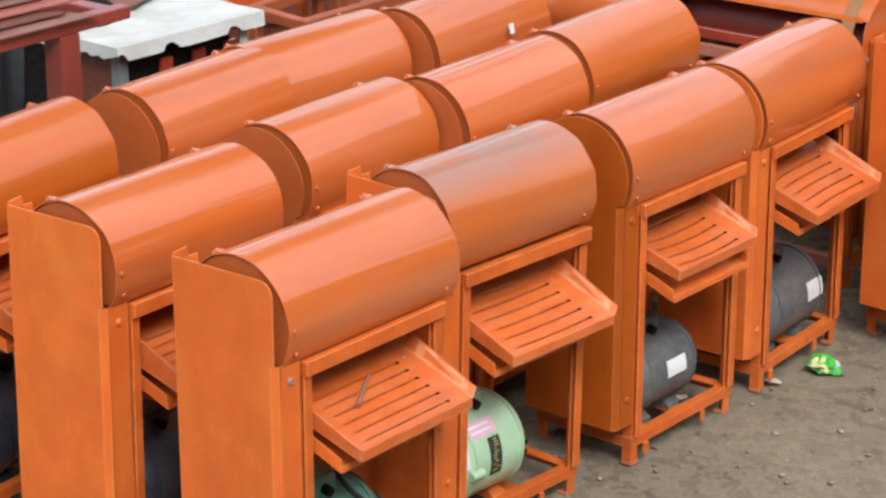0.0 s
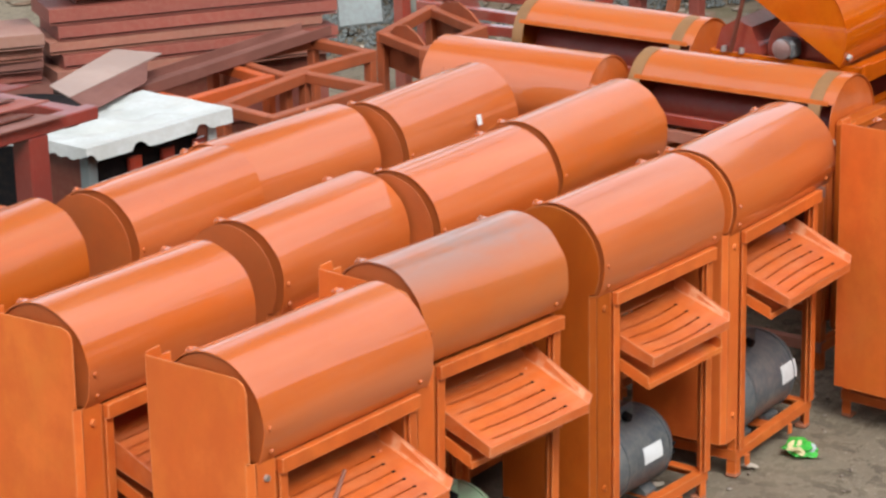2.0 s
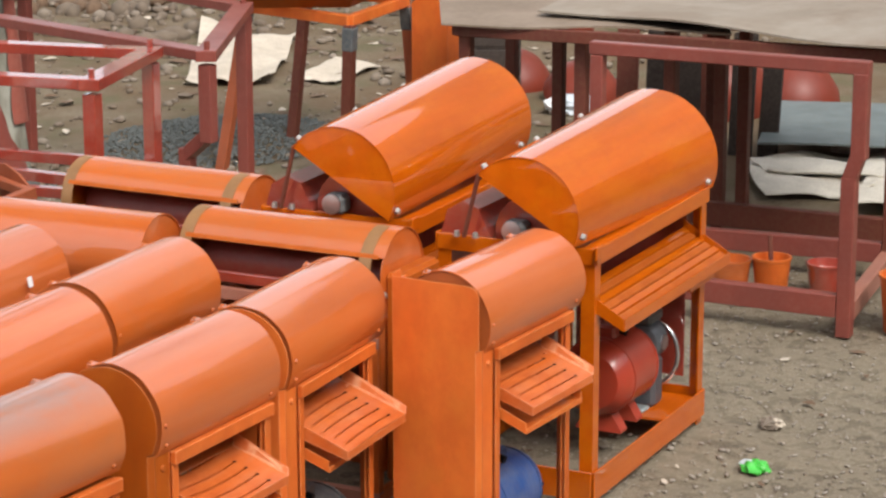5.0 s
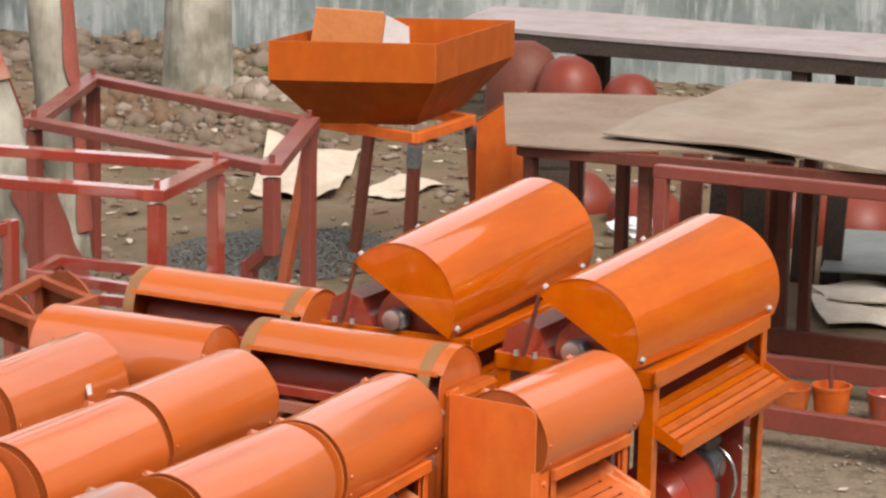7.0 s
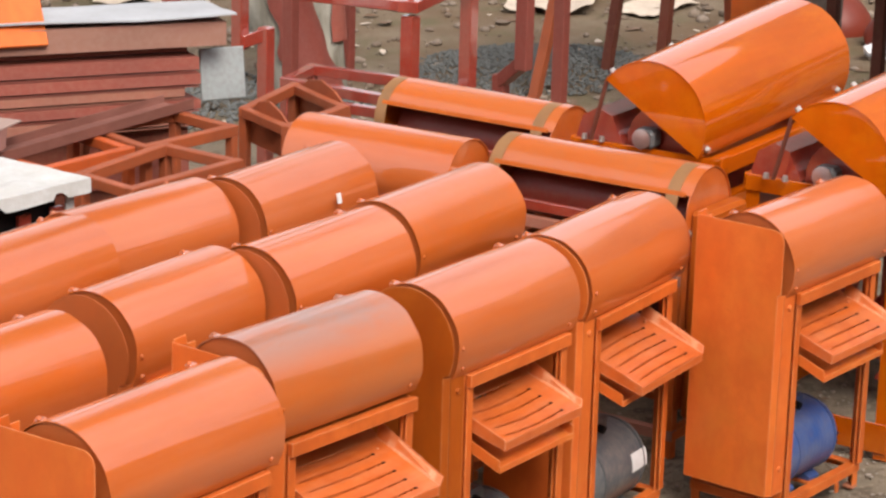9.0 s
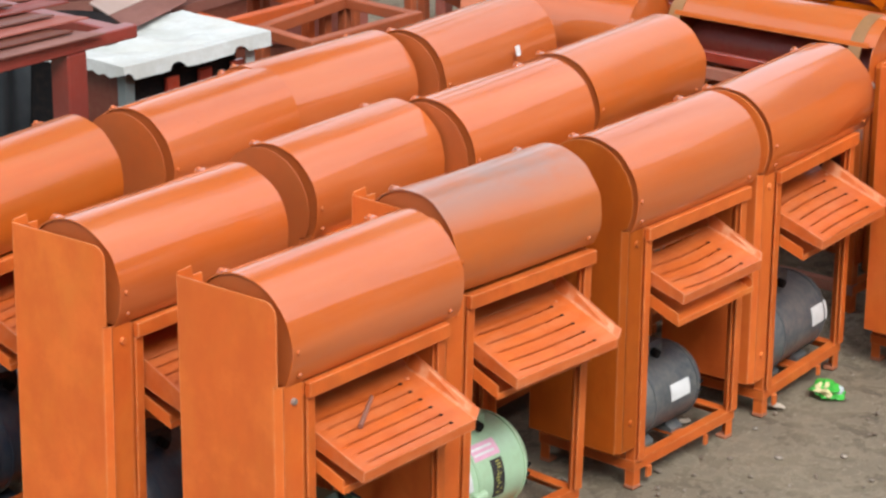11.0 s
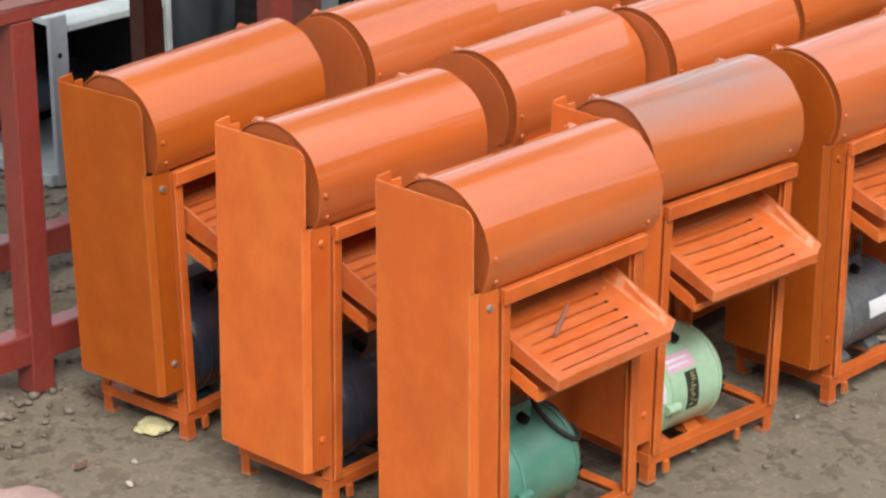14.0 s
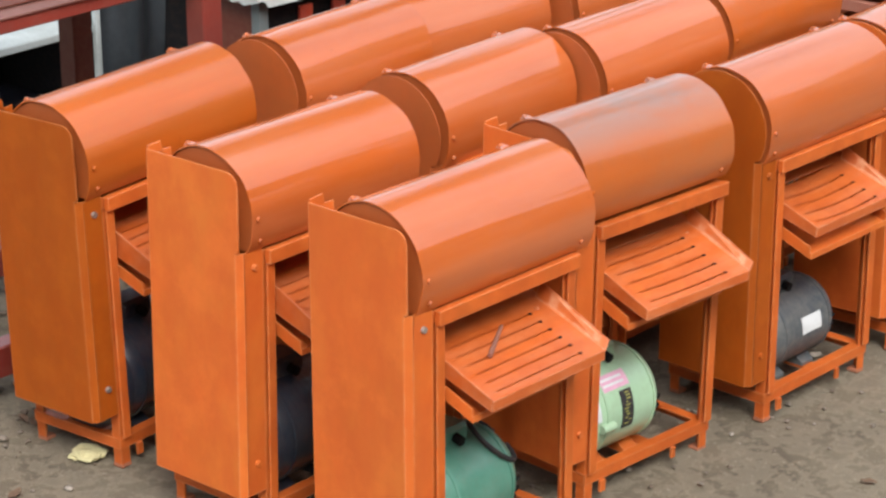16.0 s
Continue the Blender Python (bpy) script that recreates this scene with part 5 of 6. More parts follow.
ob = part("leaning_board", box(-0.26, 0.333, 0, 0.015, 0, 0.37, 0.003), ORANGE_FLAT)
ob.matrix_world = STACK @ pose(0.044, -0.04, 0.866, -35, 0, 2)
tagged(ob, "orange painted sheet leaning back on the stack", "sheet")
ob = part("scrap_sheet", box(0, 0.17, 0, 0.012, 0, 0.185, 0.003), GREY_SHEET)
ob.matrix_world = STACK @ pose(0.955, 0.07, 0.615, -8, 0, 4)
tagged(ob, "pale grey metal panel leaning by the stack", "panel")

def plate(corners, thick):
    """A flat sheet over a ring of corners, given its thickness across its own plane."""
    pts = [Vector(c) for c in corners]
    n = (pts[1] - pts[0]).cross(pts[2] - pts[0]).normalized() * thick
    bm = bmesh.new()
    a, b = [bm.verts.new(p) for p in pts], [bm.verts.new(p - n) for p in pts]
    bm.faces.new(a), bm.faces.new(b[::-1])
    for i in range(len(a)):
        j = (i + 1) % len(a)
        bm.faces.new((a[j], a[i], b[i], b[j]))
    return bm


# a folded sheet across the white case, another over the bare frames
th = thing("folded_sheet", pose(1.604, 2.177, 0.76), "dusty brown-grey folded sheet lying on the white case", "sheet")
part("top_face", plate([(0, 0, 0), (0.577, 0.173, 0), (0.525, 0.333, 0.004), (0.063, 0.151, 0.002)], 0.004), DUSTY_SHEET, th)
part("front_flange", plate([(0.0, -0.002, -0.001), (0.03, -0.03, -0.03), (0.09, -0.03, -0.045), (0.4, 0.075, -0.045), (0.477, 0.14, -0.002)], 0.003), PRIMER_BROWN, th, "brown hanging flange")
ob = part("folded_sheet", prism([(0, 0), (0.13, 0), (0.13, 0.03), (0.126, 0.03), (0.126, 0.004), (0.004, 0.004), (0.004, 0.034), (0, 0.034)], 1.05, "x", 0), PRIMER_BROWN)
ob.matrix_world = pose(1.96, 2.27, 0.664, 0, 0, 4)
tagged(ob, "long brownish folded sheet laid over bare frames", "sheet")

# bare angle-bar frames waiting for their hoods
for label, corners, mat in (
    ("bare orange sheller frame behind the white case", [(2.07, 2.15), (2.1, 2.42), (2.52, 2.45), (2.44, 2.14)], ORANGE_DIRTY),
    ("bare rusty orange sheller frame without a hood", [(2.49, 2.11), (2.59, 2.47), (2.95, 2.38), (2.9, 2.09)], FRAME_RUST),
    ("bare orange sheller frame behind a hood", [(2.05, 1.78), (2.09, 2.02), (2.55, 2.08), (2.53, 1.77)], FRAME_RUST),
):
    red_frame("bare_stand", label, corners, 0.66, mat, w=0.034, low=0.1, pegs=False, group="bare sheller frames")
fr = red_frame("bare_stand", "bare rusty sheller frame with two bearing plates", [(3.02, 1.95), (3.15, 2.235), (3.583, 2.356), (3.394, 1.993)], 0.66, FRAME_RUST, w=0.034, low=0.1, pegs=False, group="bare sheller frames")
for k, (p, q) in enumerate((((0, 0), (0.13, 0.285)), ((0.374, 0.043), (0.563, 0.406)))):
    p, q = Vector((*p, 0)), Vector((*q, 0))
    d = (q - p).normalized()
    l = (q - p).length
    out = [(0.0, -0.12), (l, -0.12), (l, -0.01), (l * 0.8, 0.035), (l * 0.55, 0.05), (l * 0.3, 0.03), (0.0, -0.02)]
    side = Matrix(((d.x, d.y, 0, p.x), (d.y, -d.x, 0, p.y), (0, 0, 1, 0.655), (0, 0, 0, 1))) @ Matrix.Translation((0, 0.02, 0))
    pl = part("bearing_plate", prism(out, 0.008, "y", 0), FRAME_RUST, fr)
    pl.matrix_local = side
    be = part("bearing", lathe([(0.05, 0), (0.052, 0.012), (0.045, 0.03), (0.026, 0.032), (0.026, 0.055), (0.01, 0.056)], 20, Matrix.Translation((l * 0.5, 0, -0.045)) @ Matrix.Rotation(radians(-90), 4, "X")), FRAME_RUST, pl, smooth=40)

# white metal case with a crumpled lid
th = thing("metal_case", pose(1.4, 1.91, 0, 0, 0, -3), "chalky white metal case with a dented lid", "case")
bm = bmesh.new()
n = 44
lid = [[None] * (n + 1) for _ in range(n + 1)]
for i in range(n + 1):
    for j in range(n + 1):
        u, v = i / n, j / n
        slack = min(1, 7 * min(u, v, 1 - u, 1 - v))
        dz = slack * (0.012 * noise.noise(Vector((u * 4, v * 4, 0))) + 0.006 * noise.noise(Vector((u * 11, v * 9, 3))) - 0.006)
        lid[i][j] = bm.verts.new((-0.035 + 0.58 * u, -0.035 + 0.385 * v, 0.7 + dz + 0.004 * noise.noise(Vector((u * 3, v * 3, 8)))))
for i in range(n):
    for j in range(n):
        bm.faces.new((lid[i][j], lid[i + 1][j], lid[i + 1][j + 1], lid[i][j + 1]))
rim = [lid[i][0] for i in range(n + 1)] + [lid[n][j] for j in range(1, n + 1)] + [lid[i][n] for i in range(n - 1, -1, -1)] + [lid[0][j] for j in range(n - 1, 0, -1)]


def skirt(p):
    """How far the lid's rim hangs down: straight, with two round cut-outs and a torn near end."""
    d = 0.043 + 0.003 * noise.noise(p * 20)
    for x in (0.165, 0.415):
        f = (p.x - x) / 0.028
        if abs(f) < 1 and p.y < 0:
            d -= 0.022 * math.sqrt(1 - f * f)
    if p.x < 0.0:
        d = 0.034 + 0.03 * noise.noise(p * 23)
    return d


low = [bm.verts.new(v.co - Z * skirt(v.co) + Vector((0.004 * noise.noise(v.co * 15), -0.004 if v.co.y < 0 else 0, 0))) for v in rim]
for k in range(len(rim)):
    j = (k + 1) % len(rim)
    bm.faces.new((rim[k], rim[j], low[j], low[k]))
part("lid", bm, LID_WHITE, th, "white dented tray-shaped lid", smooth=35)
for x, y in ((0, 0), (0.51, 0), (0, 0.32), (0.51, 0.32)):
    part("post", beam((x, y, 0), (x, y, 0.69), X * (1 if x == 0 else -1), Y * (1 if y == 0 else -1), 0.034), GALVANISED if y == 0 and x == 0 else WHITE, th)
part("side_panel", box(0.004, 0.008, 0.036, 0.3, 0.03, 0.655), PRIMER_DARK, th, "dark red side panel")
# solid black block drawn for the shade under the lid
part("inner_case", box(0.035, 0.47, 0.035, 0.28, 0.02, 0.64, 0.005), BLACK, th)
for x in (0.17, 0.3, 0.43):
    part("red_bracket", box(x, x + 0.05, 0.012, 0.028, 0.45, 0.62, 0.003), PRIMER, th)

# ------------------------------------------------------------ table at the near end of the rows
th = thing("red_table", pose(-0.75, 1.46, 0), "red primed steel table with boards on it", "table")
for xs, y in (((0.0, 0.727, 1.54), 0.02), ((0.0, 0.77, 1.56), 0.55)):
    for x in xs:
        # rear legs use a darker primer than the front ones
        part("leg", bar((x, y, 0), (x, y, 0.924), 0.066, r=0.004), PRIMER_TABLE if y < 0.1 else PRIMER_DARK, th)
for y in (0.02, 0.55):
    part("top_rail", bar((-0.1, y - 0.012, 0.942), (1.75, y - 0.012, 0.942), 0.045, 0.034, r=0.003), PRIMER_TABLE, th)
    part("low_rail", bar((-0.05, y - 0.0, 0.12), (1.65, y, 0.12), 0.06, 0.08, r=0.004), PRIMER_TABLE, th)
for x in (-0.08, 0.77, 1.72):
    part("cross_rail", bar((x, 0.05, 0.925), (x, 0.52, 0.925), 0.05, r=0.004), PRIMER_TABLE, th)
rng = random.Random(4)
for k, (y0, y1, x1, mt) in enumerate(((1.42, 1.5, 0.86, PRIMER_BROWN), (1.47, 1.55, 0.8, PRIMER_DARK), (1.52, 1.6, 0.9, PRIMER_FADED), (1.58, 1.66, 0.84, PRIMER_BROWN), (1.63, 1.71, 0.94, PRIMER_DEEP), (1.69, 1.78, 0.8, PRIMER_DARK), (1.75, 1.84, 0.92, PRIMER_BROWN), (1.81, 1.9, 0.78, PRIMER_FADED), (1.88, 1.98, 0.72, PRIMER_BROWN), (1.95, 2.06, 0.8, PRIMER_DARK), (2.03, 2.15, 0.7, PRIMER_BROWN), (2.12, 2.26, 0.66, PRIMER_PALE))):
    turn = 0.05 + 0.018 * k * (1 + 0.3 * rng.random())
    sheet("roof_sheet", "brownish folded sheet lying on the red table", "sheet", [(-0.9, y0 + turn), (x1, y0), (x1 - 0.03, y1), (-0.9, y1 + turn)], 0.962 + 0.0085 * k, mt, 0.006, 0.004, 8, seed=y0)
# metal cabinet beyond the table
th = thing("metal_cabinet", pose(0.6, 2.6, 0), "pale grey metal cabinet with a dark open front", "cabinet")
part("front_post", box(0.322, 0.385, -0.02, 0.0, 0.0, 0.52, 0.003), GREY_PALE, th)
for z in (0.1, 0.25, 0.4):
    part("bolt_hole", rod((0.352, -0.0215, z), (0.352, -0.019, z), 0.008, 10), BLACK, th)
part("front_post", box(0.765, 0.785, -0.02, 0.0, 0.0, 0.75, 0.003), WHITE, th)
# black panels put the cabinet's inner shade into colour
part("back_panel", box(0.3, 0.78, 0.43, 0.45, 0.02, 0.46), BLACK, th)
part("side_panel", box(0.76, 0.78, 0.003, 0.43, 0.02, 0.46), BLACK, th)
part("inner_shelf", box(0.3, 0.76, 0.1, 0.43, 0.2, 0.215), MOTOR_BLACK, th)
part("top_panel", box(0.387, 0.76, -0.015, 0.47, 0.461, 0.487, 0.004), WHITE, th)
part("bottom_panel", box(0.3, 0.78, -0.01, 0.45, 0.0, 0.04, 0.004), WHITE, th)
bm = bmesh.new()
rows = []
for i in range(11):
    rows.append([])
    for k in range(9):
        u, v = i / 10, k / 8
        x, z = 0.36 * u * (1 - 0.25 * (1 - v) * u), 0.66 * v
        y = 0.03 * math.sin(u * 9) * (0.4 + v) + 0.02 * noise.noise(Vector((u * 4, v * 3, 2)))
        rows[-1].append((bm.verts.new((x, y, z)), bm.verts.new((x, y + 0.003, z))))
for i in range(10):
    for k in range(8):
        for s in (0, 1):
            bm.faces.new((rows[i][k][s], rows[i + 1][k][s], rows[i + 1][k + 1][s], rows[i][k + 1][s]))
ob = part("bent_sheet", bm, DARK_STEEL, smooth=60)
ob.matrix_world = pose(1.4, 2.66, 0)
tagged(ob, "bent dark steel sheet standing under the table", "sheet")
th = thing("steel_drum", pose(1.95, 2.75, 0), "black steel drum standing in the shade", "drum")
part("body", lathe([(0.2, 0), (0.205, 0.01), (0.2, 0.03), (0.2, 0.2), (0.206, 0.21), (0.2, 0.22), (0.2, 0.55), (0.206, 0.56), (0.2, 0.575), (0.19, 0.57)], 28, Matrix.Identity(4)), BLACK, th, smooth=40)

# ------------------------------------------------------------ pots
def paint_pot(x, y, r, h, mat, label, stick=False, band=True):
    th = thing("paint_pot", pose(x, y, 0), label, "pot", "paint pots")
    part("bucket", lathe([(r * 0.8, 0), (r * 0.82, 0.005), (r, h - 0.012), (r * 1.05, h - 0.01), (r * 1.05, h), (r * 0.96, h), (r * 0.9, h * 0.75), (0.01, h * 0.7)], 22, Matrix.Identity(4)), mat, th, smooth=40)
    if band:
        part("paper_label", arc_shell(0, 0, r * 0.96, 160, 215, 0, 0.05, 0.002, 6), PAPER, th).matrix_local = pose(0, 0, h * 0.35, 0, -90, 0)
    if stick:
        part("brush_handle", rod((0, 0, h * 0.6), (0.03, 0.02, h * 1.5), 0.01, 8), PRIMER_DARK, th)
    return th


paint_pot(5.5, 0.21, 0.082, 0.14, ORANGE, "orange paint pot beside a red rail", band=False)
paint_pot(5.56, 0.06, 0.075, 0.15, ORANGE_FRAME, "red paint pot with a brush", True, False)
paint_pot(5.64, -0.14, 0.08, 0.13, PRIMER, "pinkish red paint pot", band=False)
paint_pot(5.25, -0.58, 0.11, 0.22, ORANGE_FRAME, "red paint pot with a paper label")

# ------------------------------------------------------------ domes, cloth, gravel, litter
def dome(x, y, z, r, m, label):
    th = part("dome_cover", lathe([(r, 0), (r * 1.03, 0.01), (r * 0.98, r * 0.25), (r * 0.85, r * 0.55), (r * 0.6, r * 0.82), (r * 0.25, r * 0.97), (0.01, r)], 26, Matrix.Identity(4)), m, smooth=40)
    th.matrix_world = pose(x, y, z, 25, -20, 0)
    return tagged(th, label, "cover", "red dome covers")


def drum_cover(x, y, r, h, m, label):
    ob = part("drum_cover", lathe([(r, 0), (r, h * 0.45), (r * 0.98, h * 0.6), (r * 0.88, h * 0.78), (r * 0.66, h * 0.92), (r * 0.3, h * 0.99), (0.01, h)], 26, Matrix.Identity(4)), m, smooth=40)
    ob.matrix_world = pose(x, y, 0)
    return tagged(ob, label, "cover", "red drum covers")


drum_cover(11.45, 4.33, 0.26, 0.69, PRIMER_DARK, "dark red primed steel drum cover")
drum_cover(11.3, 3.92, 0.23, 0.63, DOME_RED, "glossy red primed steel drum cover")
drum_cover(11.35, 3.5, 0.2, 0.54, DOME_RED, "small red primed steel drum cover")
dome(9.15, 2.42, 0.0, 0.22, DOME_RED, "red primed dome cover under the table")
dome(9.1, 1.6, 0.1, 0.28, DOME_RED, "orange-red dome cover under the table")
sheet("ground_cloth", "crumpled pale cloth on the earth", "cloth", [(8.5, 4.62), (10.4, 5.7), (10.5, 5.02), (8.8, 4.2)], 0.04, CLOTH, 0.13, 0.004, 14, seed=11)
sheet("ground_cloth", "small pale cloth scrap behind the hopper", "cloth", [(8.93, 4.15), (9.7, 4.3), (9.6, 3.93), (8.9, 3.86)], 0.02, CLOTH, 0.05, 0.004, 10, seed=14)
dome(9.34, 2.93, 0.0, 0.22, DOME_RED, "orange-red dome cover beside the hopper")
dome(9.5, 1.3, 0.0, 0.26, DOME_RED, "orange-red dome cover behind the table")
# dark planks added to stand for the deep shade under the table
th = thing("shade_filler_planks", pose(7.95, 1.72, 0, 0, 0, -82), "dark planks added to fill the shade under the work table", "planks")
for k, (w, h) in enumerate(((0.11, 0.6), (0.1, 0.64), (0.13, 0.58), (0.1, 0.66), (0.12, 0.61), (0.1, 0.57))):
    pl = part("plank", box(0, w, 0, 0.025, 0, h, 0.003), DARK_WOOD if k % 3 else PRIMER_DARK, th)
    pl.matrix_local = pose(0.145 * k, 0.012 * (k % 2), 0, -9 + 2 * (k % 2), 1.5 * (k % 3 - 1), 0)
th = thing("wooden_crate", pose(8.6, 3.0, 0, 0, 0, -60), "dark slatted wooden crate behind the hopper", "crate")
for k in range(4):
    part("slat", box(0, 0.42, 0, 0.02, 0.03 + 0.15 * k, 0.16 + 0.15 * k, 0.003), DARK_WOOD, th)
    part("slat", box(0, 0.42, 0.36, 0.38, 0.03 + 0.15 * k, 0.16 + 0.15 * k, 0.003), DARK_WOOD, th)
for x, y in ((0.0, 0.021), (0.38, 0.021), (0.0, 0.319), (0.38, 0.319)):
    part("corner_post", box(x, x + 0.04, y, y + 0.04, 0, 0.62, 0.003), DARK_WOOD, th)
sheet("grey_sheet", "grey galvanised sheet under the work table", "sheet", [(7.83, 0.92), (8.96, 1.22), (9.4, -0.3), (8.3, -0.6)], 0.11, GALVANISED, 0.01, 0.01, seed=12)


# ------------------------------------------------------------ scattered ground litter
ICO = bmesh.new()
bmesh.ops.create_icosphere(ICO, subdivisions=1, radius=1.0)
ICO_V = [v.co.copy() for v in ICO.verts]
ICO_F = [[v.index for v in f.verts] for f in ICO.faces]
ICO.free()


def pebble(bm, x, y, z, r, rng, flat=0.6):
    k = [r * rng.uniform(0.6, 1.2) for _ in range(3)]
    a = rng.uniform(0, math.tau)
    ca, sa = math.cos(a), math.sin(a)
    vs = []
    for c in ICO_V:
        g = rng.uniform(0.78, 1.15)
        px, py = c.x * k[0] * g, c.y * k[1] * g
        vs.append(bm.verts.new((x + px * ca - py * sa, y + px * sa + py * ca, z + c.z * k[2] * flat)))
    for f in ICO_F:
        bm.faces.new([vs[i] for i in f])


def crumple(name, label, category, x, y, r, mats, seed, flat=0.55):
    th = thing(name, pose(x, y, 0), label, category)
    rng = random.Random(seed)
    for k, mat in enumerate(mats):
        bm = bmesh.new()
        made = bmesh.ops.create_icosphere(bm, subdivisions=3, radius=r * (1 - 0.25 * k))["verts"]
        off = Vector((rng.uniform(-1, 1), rng.uniform(-1, 1), 0)) * r * 0.55 * (k > 0)
        for v in made:
            n = noise.noise(v.co * 1.7 / r + Vector((seed, k, 0))) * 0.5 + noise.noise(v.co * 4.5 / r + Vector((k, seed, 0))) * 0.35
            v.co = v.co * (1 + n)
            v.co.z = max(v.co.z * flat, -r * flat * 0.5)
            v.co += off + Vector((0, 0, r * flat * 0.5 + 0.003 * k))
        part("fold", bm, mat, th)
    return th


def scatter(name, label, mat, n, area, sizes, seed, flat=0.6, keep=None):
    rng = random.Random(seed)
    bm = bmesh.new()
    done = 0
    while done < n:
        x, y = rng.uniform(area[0], area[1]), rng.uniform(area[2], area[3])
        if keep and not keep(x, y):
            continue
        r = sizes[0] + (sizes[1] - sizes[0]) * rng.random() ** 2.4
        pebble(bm, x, y, r * 0.15, r, rng, flat)
        done += 1
    return tagged(part(name, bm, mat, smooth=75), label, "litter", kind="stuff")


def flake(bm, x, y, z, l, w, a, rng):
    """A thin curled scrap: a leaf or a bit of paper."""
    n = 4
    top, low = [], []
    tilt, curl = rng.uniform(-0.2, 0.2), rng.uniform(-0.3, 0.5)
    for i in range(n + 1):
        f = i / n
        half = w / 2 * (0.25 + math.sin(math.pi * f) * 0.85)
        for s in (-1, 0, 1):
            px, py = (f - 0.5) * l, s * half
            pz = z + abs(s) * curl * half + tilt * px * 0.4 + abs(tilt) * l * 0.2 + 0.004 * rng.random()
            q = (x + px * math.cos(a) - py * math.sin(a), y + px * math.sin(a) + py * math.cos(a))
            top.append(bm.verts.new((*q, pz + 0.0012)))
            low.append(bm.verts.new((*q, pz)))
    for i in range(n):
        for s in (0, 1):
            k = i * 3 + s
            bm.faces.new((top[k], top[k + 3], top[k + 4], top[k + 1]))
            bm.faces.new((low[k], low[k + 1], low[k + 4], low[k + 3]))
    for i in range(n):
        for k in (i * 3, i * 3 + 2):
            bm.faces.new((top[k], low[k], low[k + 3], top[k + 3]))
    return bm


def flakes(name, label, mat, n, area, sizes, seed, keep=None):
    rng = random.Random(seed)
    bm = bmesh.new()
    done = 0
    while done < n:
        x, y = rng.uniform(area[0], area[1]), rng.uniform(area[2], area[3])
        if keep and not keep(x, y):
            continue
        l = rng.uniform(*sizes)
        flake(bm, x, y, 0.002, l, l * rng.uniform(0.35, 0.7), rng.uniform(0, math.tau), rng)
        done += 1
    return tagged(part(name, bm, mat), label, "litter", kind="stuff")


near = (-2.5, 7.0, -2.5, 3.5)
far = (5.0, 16.0, 1.5, 12.0)
scatter("pebbles", "pale pebbles and grit strewn over the earth", STONE, 6500, near, (0.002, 0.011), 1, 0.35)
scatter("white_chips", "small whitish chips strewn on the earth", CHIP, 900, near, (0.003, 0.015), 41, 0.35)
scatter("pale_chips", "dense pale stone chips on open earth", CHIP, 6500, (2.4, 6.0, -1.9, 0.6), (0.0015, 0.0105), 31, 0.4)
scatter("grit", "dark grit strewn over the earth", CLOD, 2500, near, (0.002, 0.009), 2, 0.35)
scatter("far_stones", "pale stones and rubble strewn before the wall", STONE, 3200, far, (0.008, 0.045), 3)
scatter("far_clods", "dark earth clods strewn before the wall", CLOD, 3500, far, (0.008, 0.045), 4, 0.5)
scatter("rubble", "grey rubble and stones under the red table", STONE, 1500, (-0.9, 1.9, 1.3, 3.2), (0.004, 0.02), 15)
scatter("rubble_grit", "dark earth crumbs under the red table", CLOD, 1500, (-0.9, 1.9, 1.2, 3.2), (0.004, 0.018), 16)
flakes("paper_scraps", "pale paper scraps and dry leaves on earth", CLOTH, 130, near, (0.015, 0.05), 5)
flakes("brown_leaves", "brown dry leaves on earth", LEAF_BROWN, 260, near, (0.02, 0.06), 6)
flakes("far_leaves", "dry leaves and scraps before the wall", CLOTH, 520, far, (0.03, 0.1), 7)
flakes("far_brown_leaves", "brown leaves heaped before the wall", LEAF_BROWN, 500, far, (0.05, 0.15), 8)

for label, mat, n, cx, cy, w, sizes, seed in (
    ("broken stones and brick bits by the trunk", STONE, 70, 12.7, 7.2, 0.7, (0.03, 0.13), 61),
    ("whitish rubble by the trunk", CHIP, 26, 12.8, 7.0, 0.6, (0.04, 0.12), 62),
    ("brown broken bricks and clods in a low heap", LEAF_BROWN, 60, 11.2, 7.4, 0.8, (0.04, 0.14), 63),
    ("pale rubble strewn in a low heap", STONE, 60, 11.0, 7.0, 1.0, (0.03, 0.1), 64),
    ("dark clods and stones behind the red frames", CLOD, 90, 10.5, 6.1, 0.9, (0.03, 0.12), 65),
    ("rubble heaped along the foot of the wall", STONE, 140, 14.3, 9.3, 1.7, (0.03, 0.14), 66),
    ("dark rubble heaped along the foot of the wall", CLOD, 140, 14.2, 9.0, 1.8, (0.04, 0.15), 67),
):
    scatter("rubble", label, mat, n, (cx - w, cx + w, cy - w, cy + w), sizes, seed, 0.75, keep=lambda x, y: (x - cx) ** 2 + (y - cy) ** 2 < w * w)
flakes("weeds", "low dark green weeds at the foot of the wall", LEAF_GREEN, 260, (13.4, 14.6, 7.0, 8.0), (0.06, 0.16), 68)

ob = part("plank", box(0, 0.62, 0, 0.16, 0.0, 0.03, 0.004), BROWN_SHEET)
ob.matrix_world = pose(8.25, 7.2, 0.0, 0, 0, -28)
tagged(ob, "short brown plank lying on the rubble", "plank")
crumple("plastic_scrap", "crumpled green and white plastic by the wall", "litter", 8.8, 7.9, 0.1, (WRAPPER_DULL, PAPER, WRAPPER_DULL), 17)

rng = random.Random(21)
bm = bmesh.new()
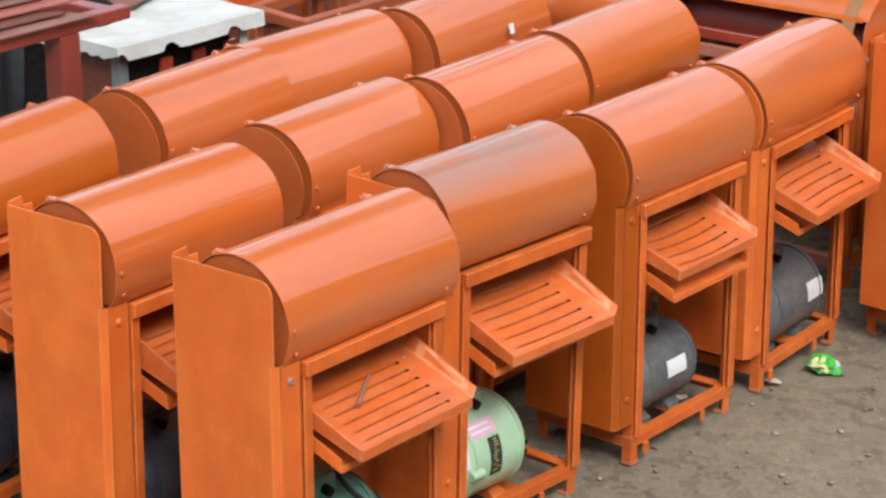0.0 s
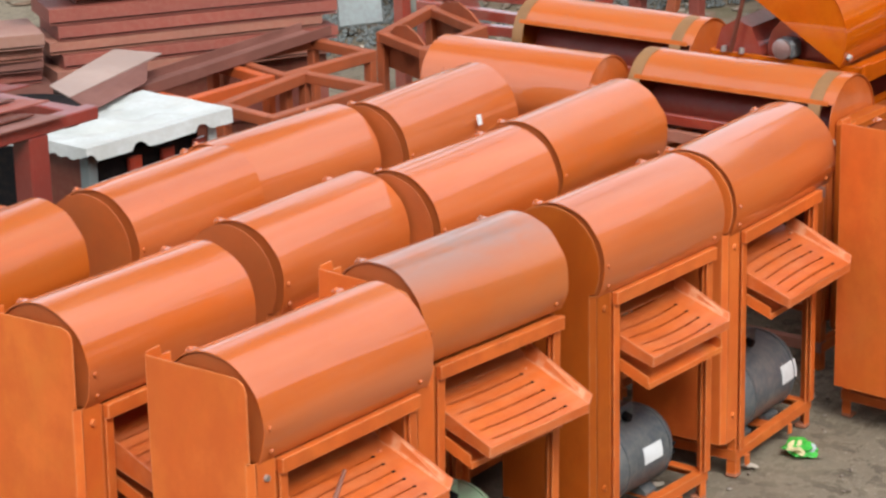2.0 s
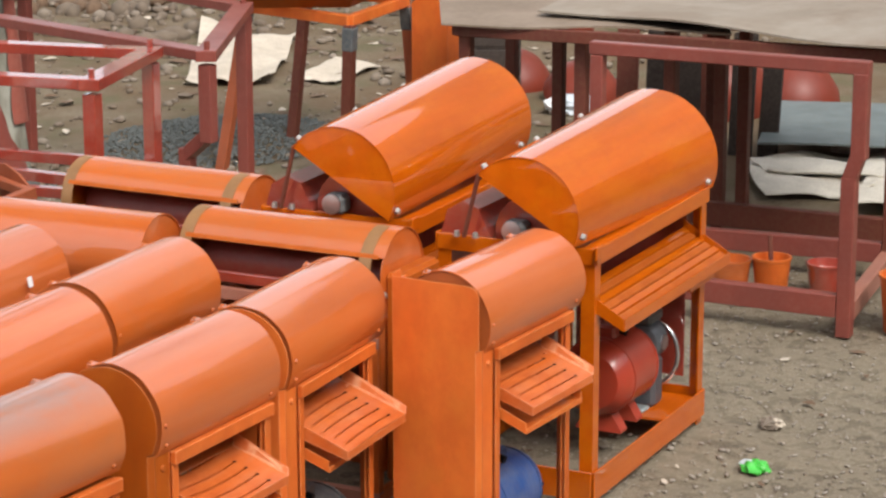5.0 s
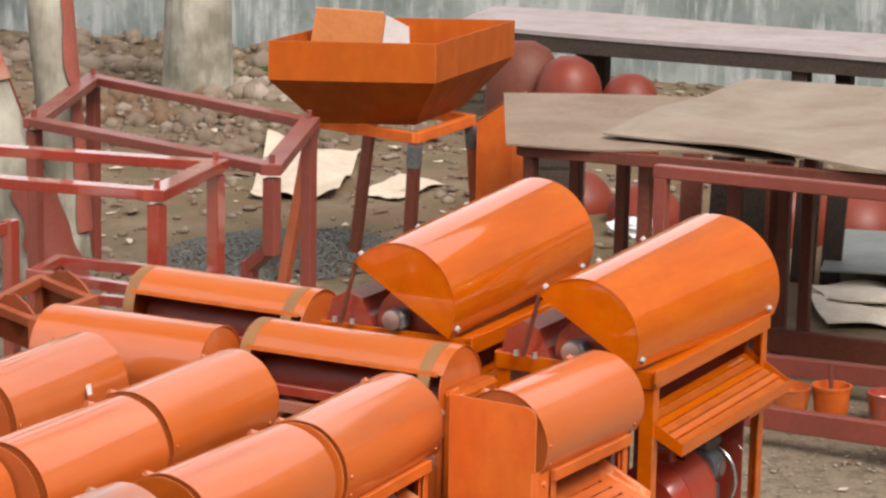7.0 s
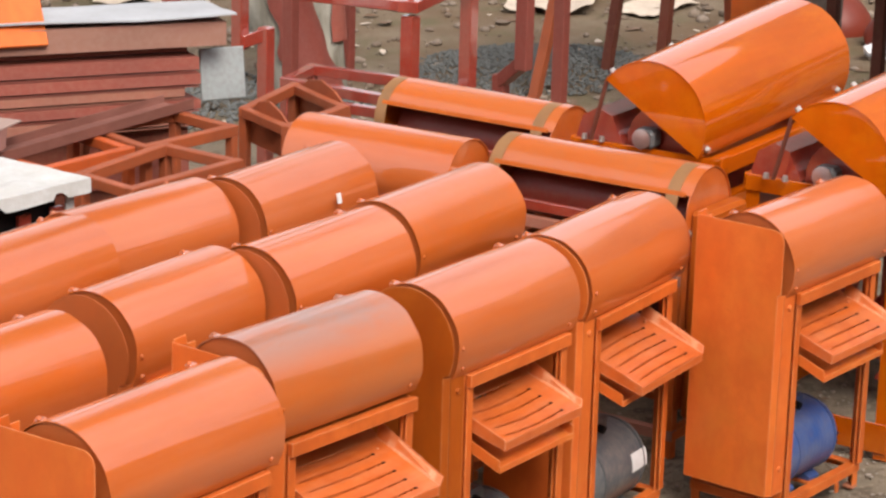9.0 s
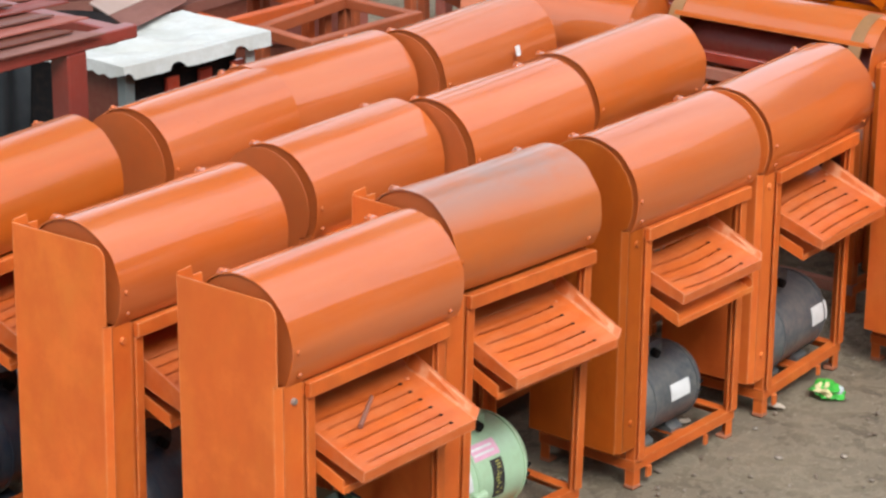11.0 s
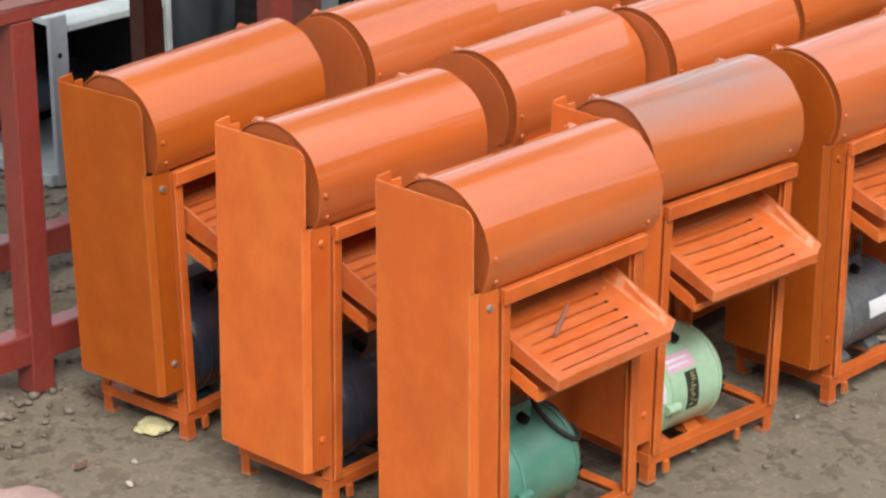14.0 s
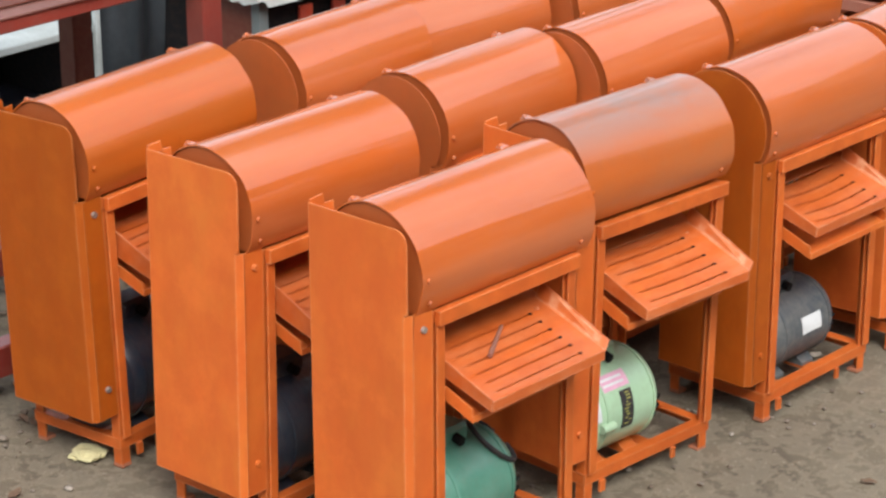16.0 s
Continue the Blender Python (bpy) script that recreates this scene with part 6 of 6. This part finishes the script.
for i in range(3800):
    a, d = rng.uniform(0, math.tau), rng.random() ** 0.6
    x, y = 7.22 + 0.75 * d * math.cos(a), 3.61 + 0.6 * d * math.sin(a)
    pebble(bm, x, y, 0.06 * (1 - d) + 0.004, rng.uniform(0.005, 0.014), rng, 0.8)
tagged(part("gravel_heap", bm, GRAVEL), "low heap of blue-grey gravel on earth", "gravel", kind="stuff")


bm = bmesh.new()
for i in range(1800):
    a, d = rng.uniform(0, math.tau), rng.random() ** 0.6
    x, y = 5.42 + 0.8 * d * math.cos(a), 4.25 + 0.7 * d * math.sin(a)
    pebble(bm, x, y, 0.05 * (1 - d) + 0.008, rng.uniform(0.006, 0.018), rng, 0.8)
tagged(part("gravel_patch", bm, GRAVEL), "thin patch of dark gravel by the stack", "gravel", kind="stuff")


def scrap(name, label, category, x, y, l, w, a, mat, seed):
    ob = part(name, flake(bmesh.new(), 0, 0, 0.004, l, w, radians(a), random.Random(seed)), mat)
    ob.matrix_world = pose(x, y, 0)
    return tagged(ob, label, category)


scrap("dry_leaf", "long pale dry leaf on the earth", "leaf", 2.83, -0.49, 0.1, 0.035, -20, CLOTH, 2)


crumple("snack_wrapper", "crumpled bright green snack wrapper", "wrapper", 2.02, -0.04, 0.042, (WRAPPER, LEAF_DRY, PLASTIC), 3)
crumple("snack_wrapper", "crumpled green and white wrapper on earth", "wrapper", 3.51, -0.6, 0.04, (WRAPPER, PLASTIC), 5)
crumple("yellow_leaf", "crumpled pale yellow dry leaf on the earth", "leaf", 0.02, 1.1, 0.04, (LEAF_DRY, LEAF_DRY), 12, 0.3)
crumple("paper_ball", "crumpled grey paper on the earth", "litter", 3.95, -0.5, 0.035, (STONE, CLOTH), 7)
crumple("plastic_bag", "crumpled pale blue plastic bag under the table", "bag", 8.79, 2.31, 0.12, (PLASTIC, PAPER, PLASTIC), 9)

for i, (c, zz) in enumerate((([(7.1, 0.62), (7.78, 1.0), (8.3, 0.4), (7.4, 0.2)], 0.03), ([(7.0, 0.2), (7.9, 0.35), (8.2, -0.3), (7.15, -0.4)], 0.05), ([(7.5, 0.75), (7.75, 0.95), (8.1, 0.1), (7.6, 0.1)], 0.06))):
    sheet("paper_sack", "flattened pale paper sack under the table", "sack", c, zz, SACK, 0.06, 0.006, 12, seed=31 + i)
part_stand = part("support_block", box(8.3, 8.9, -0.1, 0.7, 0.0, 0.1, 0.01), WOOD)
tagged(part_stand, "grey wooden block under the galvanised sheet", "block")
ob = part("twig", rod((0.13, -0.03, 0.533), (0.225, 0.02, 0.554), 0.0055, 8, 0.004), PRIMER_PALE)
tagged(ob, "short brown stick lying on a feed tray", "stick")
ob = part("sticker", box(-0.009, 0.009, -0.002, 0.002, -0.014, 0.014), PAPER)
ob.matrix_world = pose(1.985, 0.966, 0.775, -12, 0, 4)
tagged(ob, "small white paper sticker on a hood", "label")


red_frame("low_frame", "low red primed angle frame", [(4.27, 2.925), (4.546, 3.005), (4.6, 2.45), (4.25, 2.35)], 0.5, PRIMER, w=0.038, low=0.34, pegs=False)
sheet("cloth_scrap", "dusty pink cloth scrap on the earth", "cloth", [(-0.48, 1.11), (-0.36, 1.03), (-0.37, 0.95), (-0.53, 0.92)], 0.012, PINK_CLOTH, 0.02, 0.004, 12, seed=44)
sheet("ground_cloth", "crumpled pale sacking on the earth behind the stack", "cloth", [(7.06, 6.49), (7.31, 6.13), (8.01, 6.86), (7.74, 7.00)], 0.03, CLOTH, 0.045, 0.005, 14, seed=51)
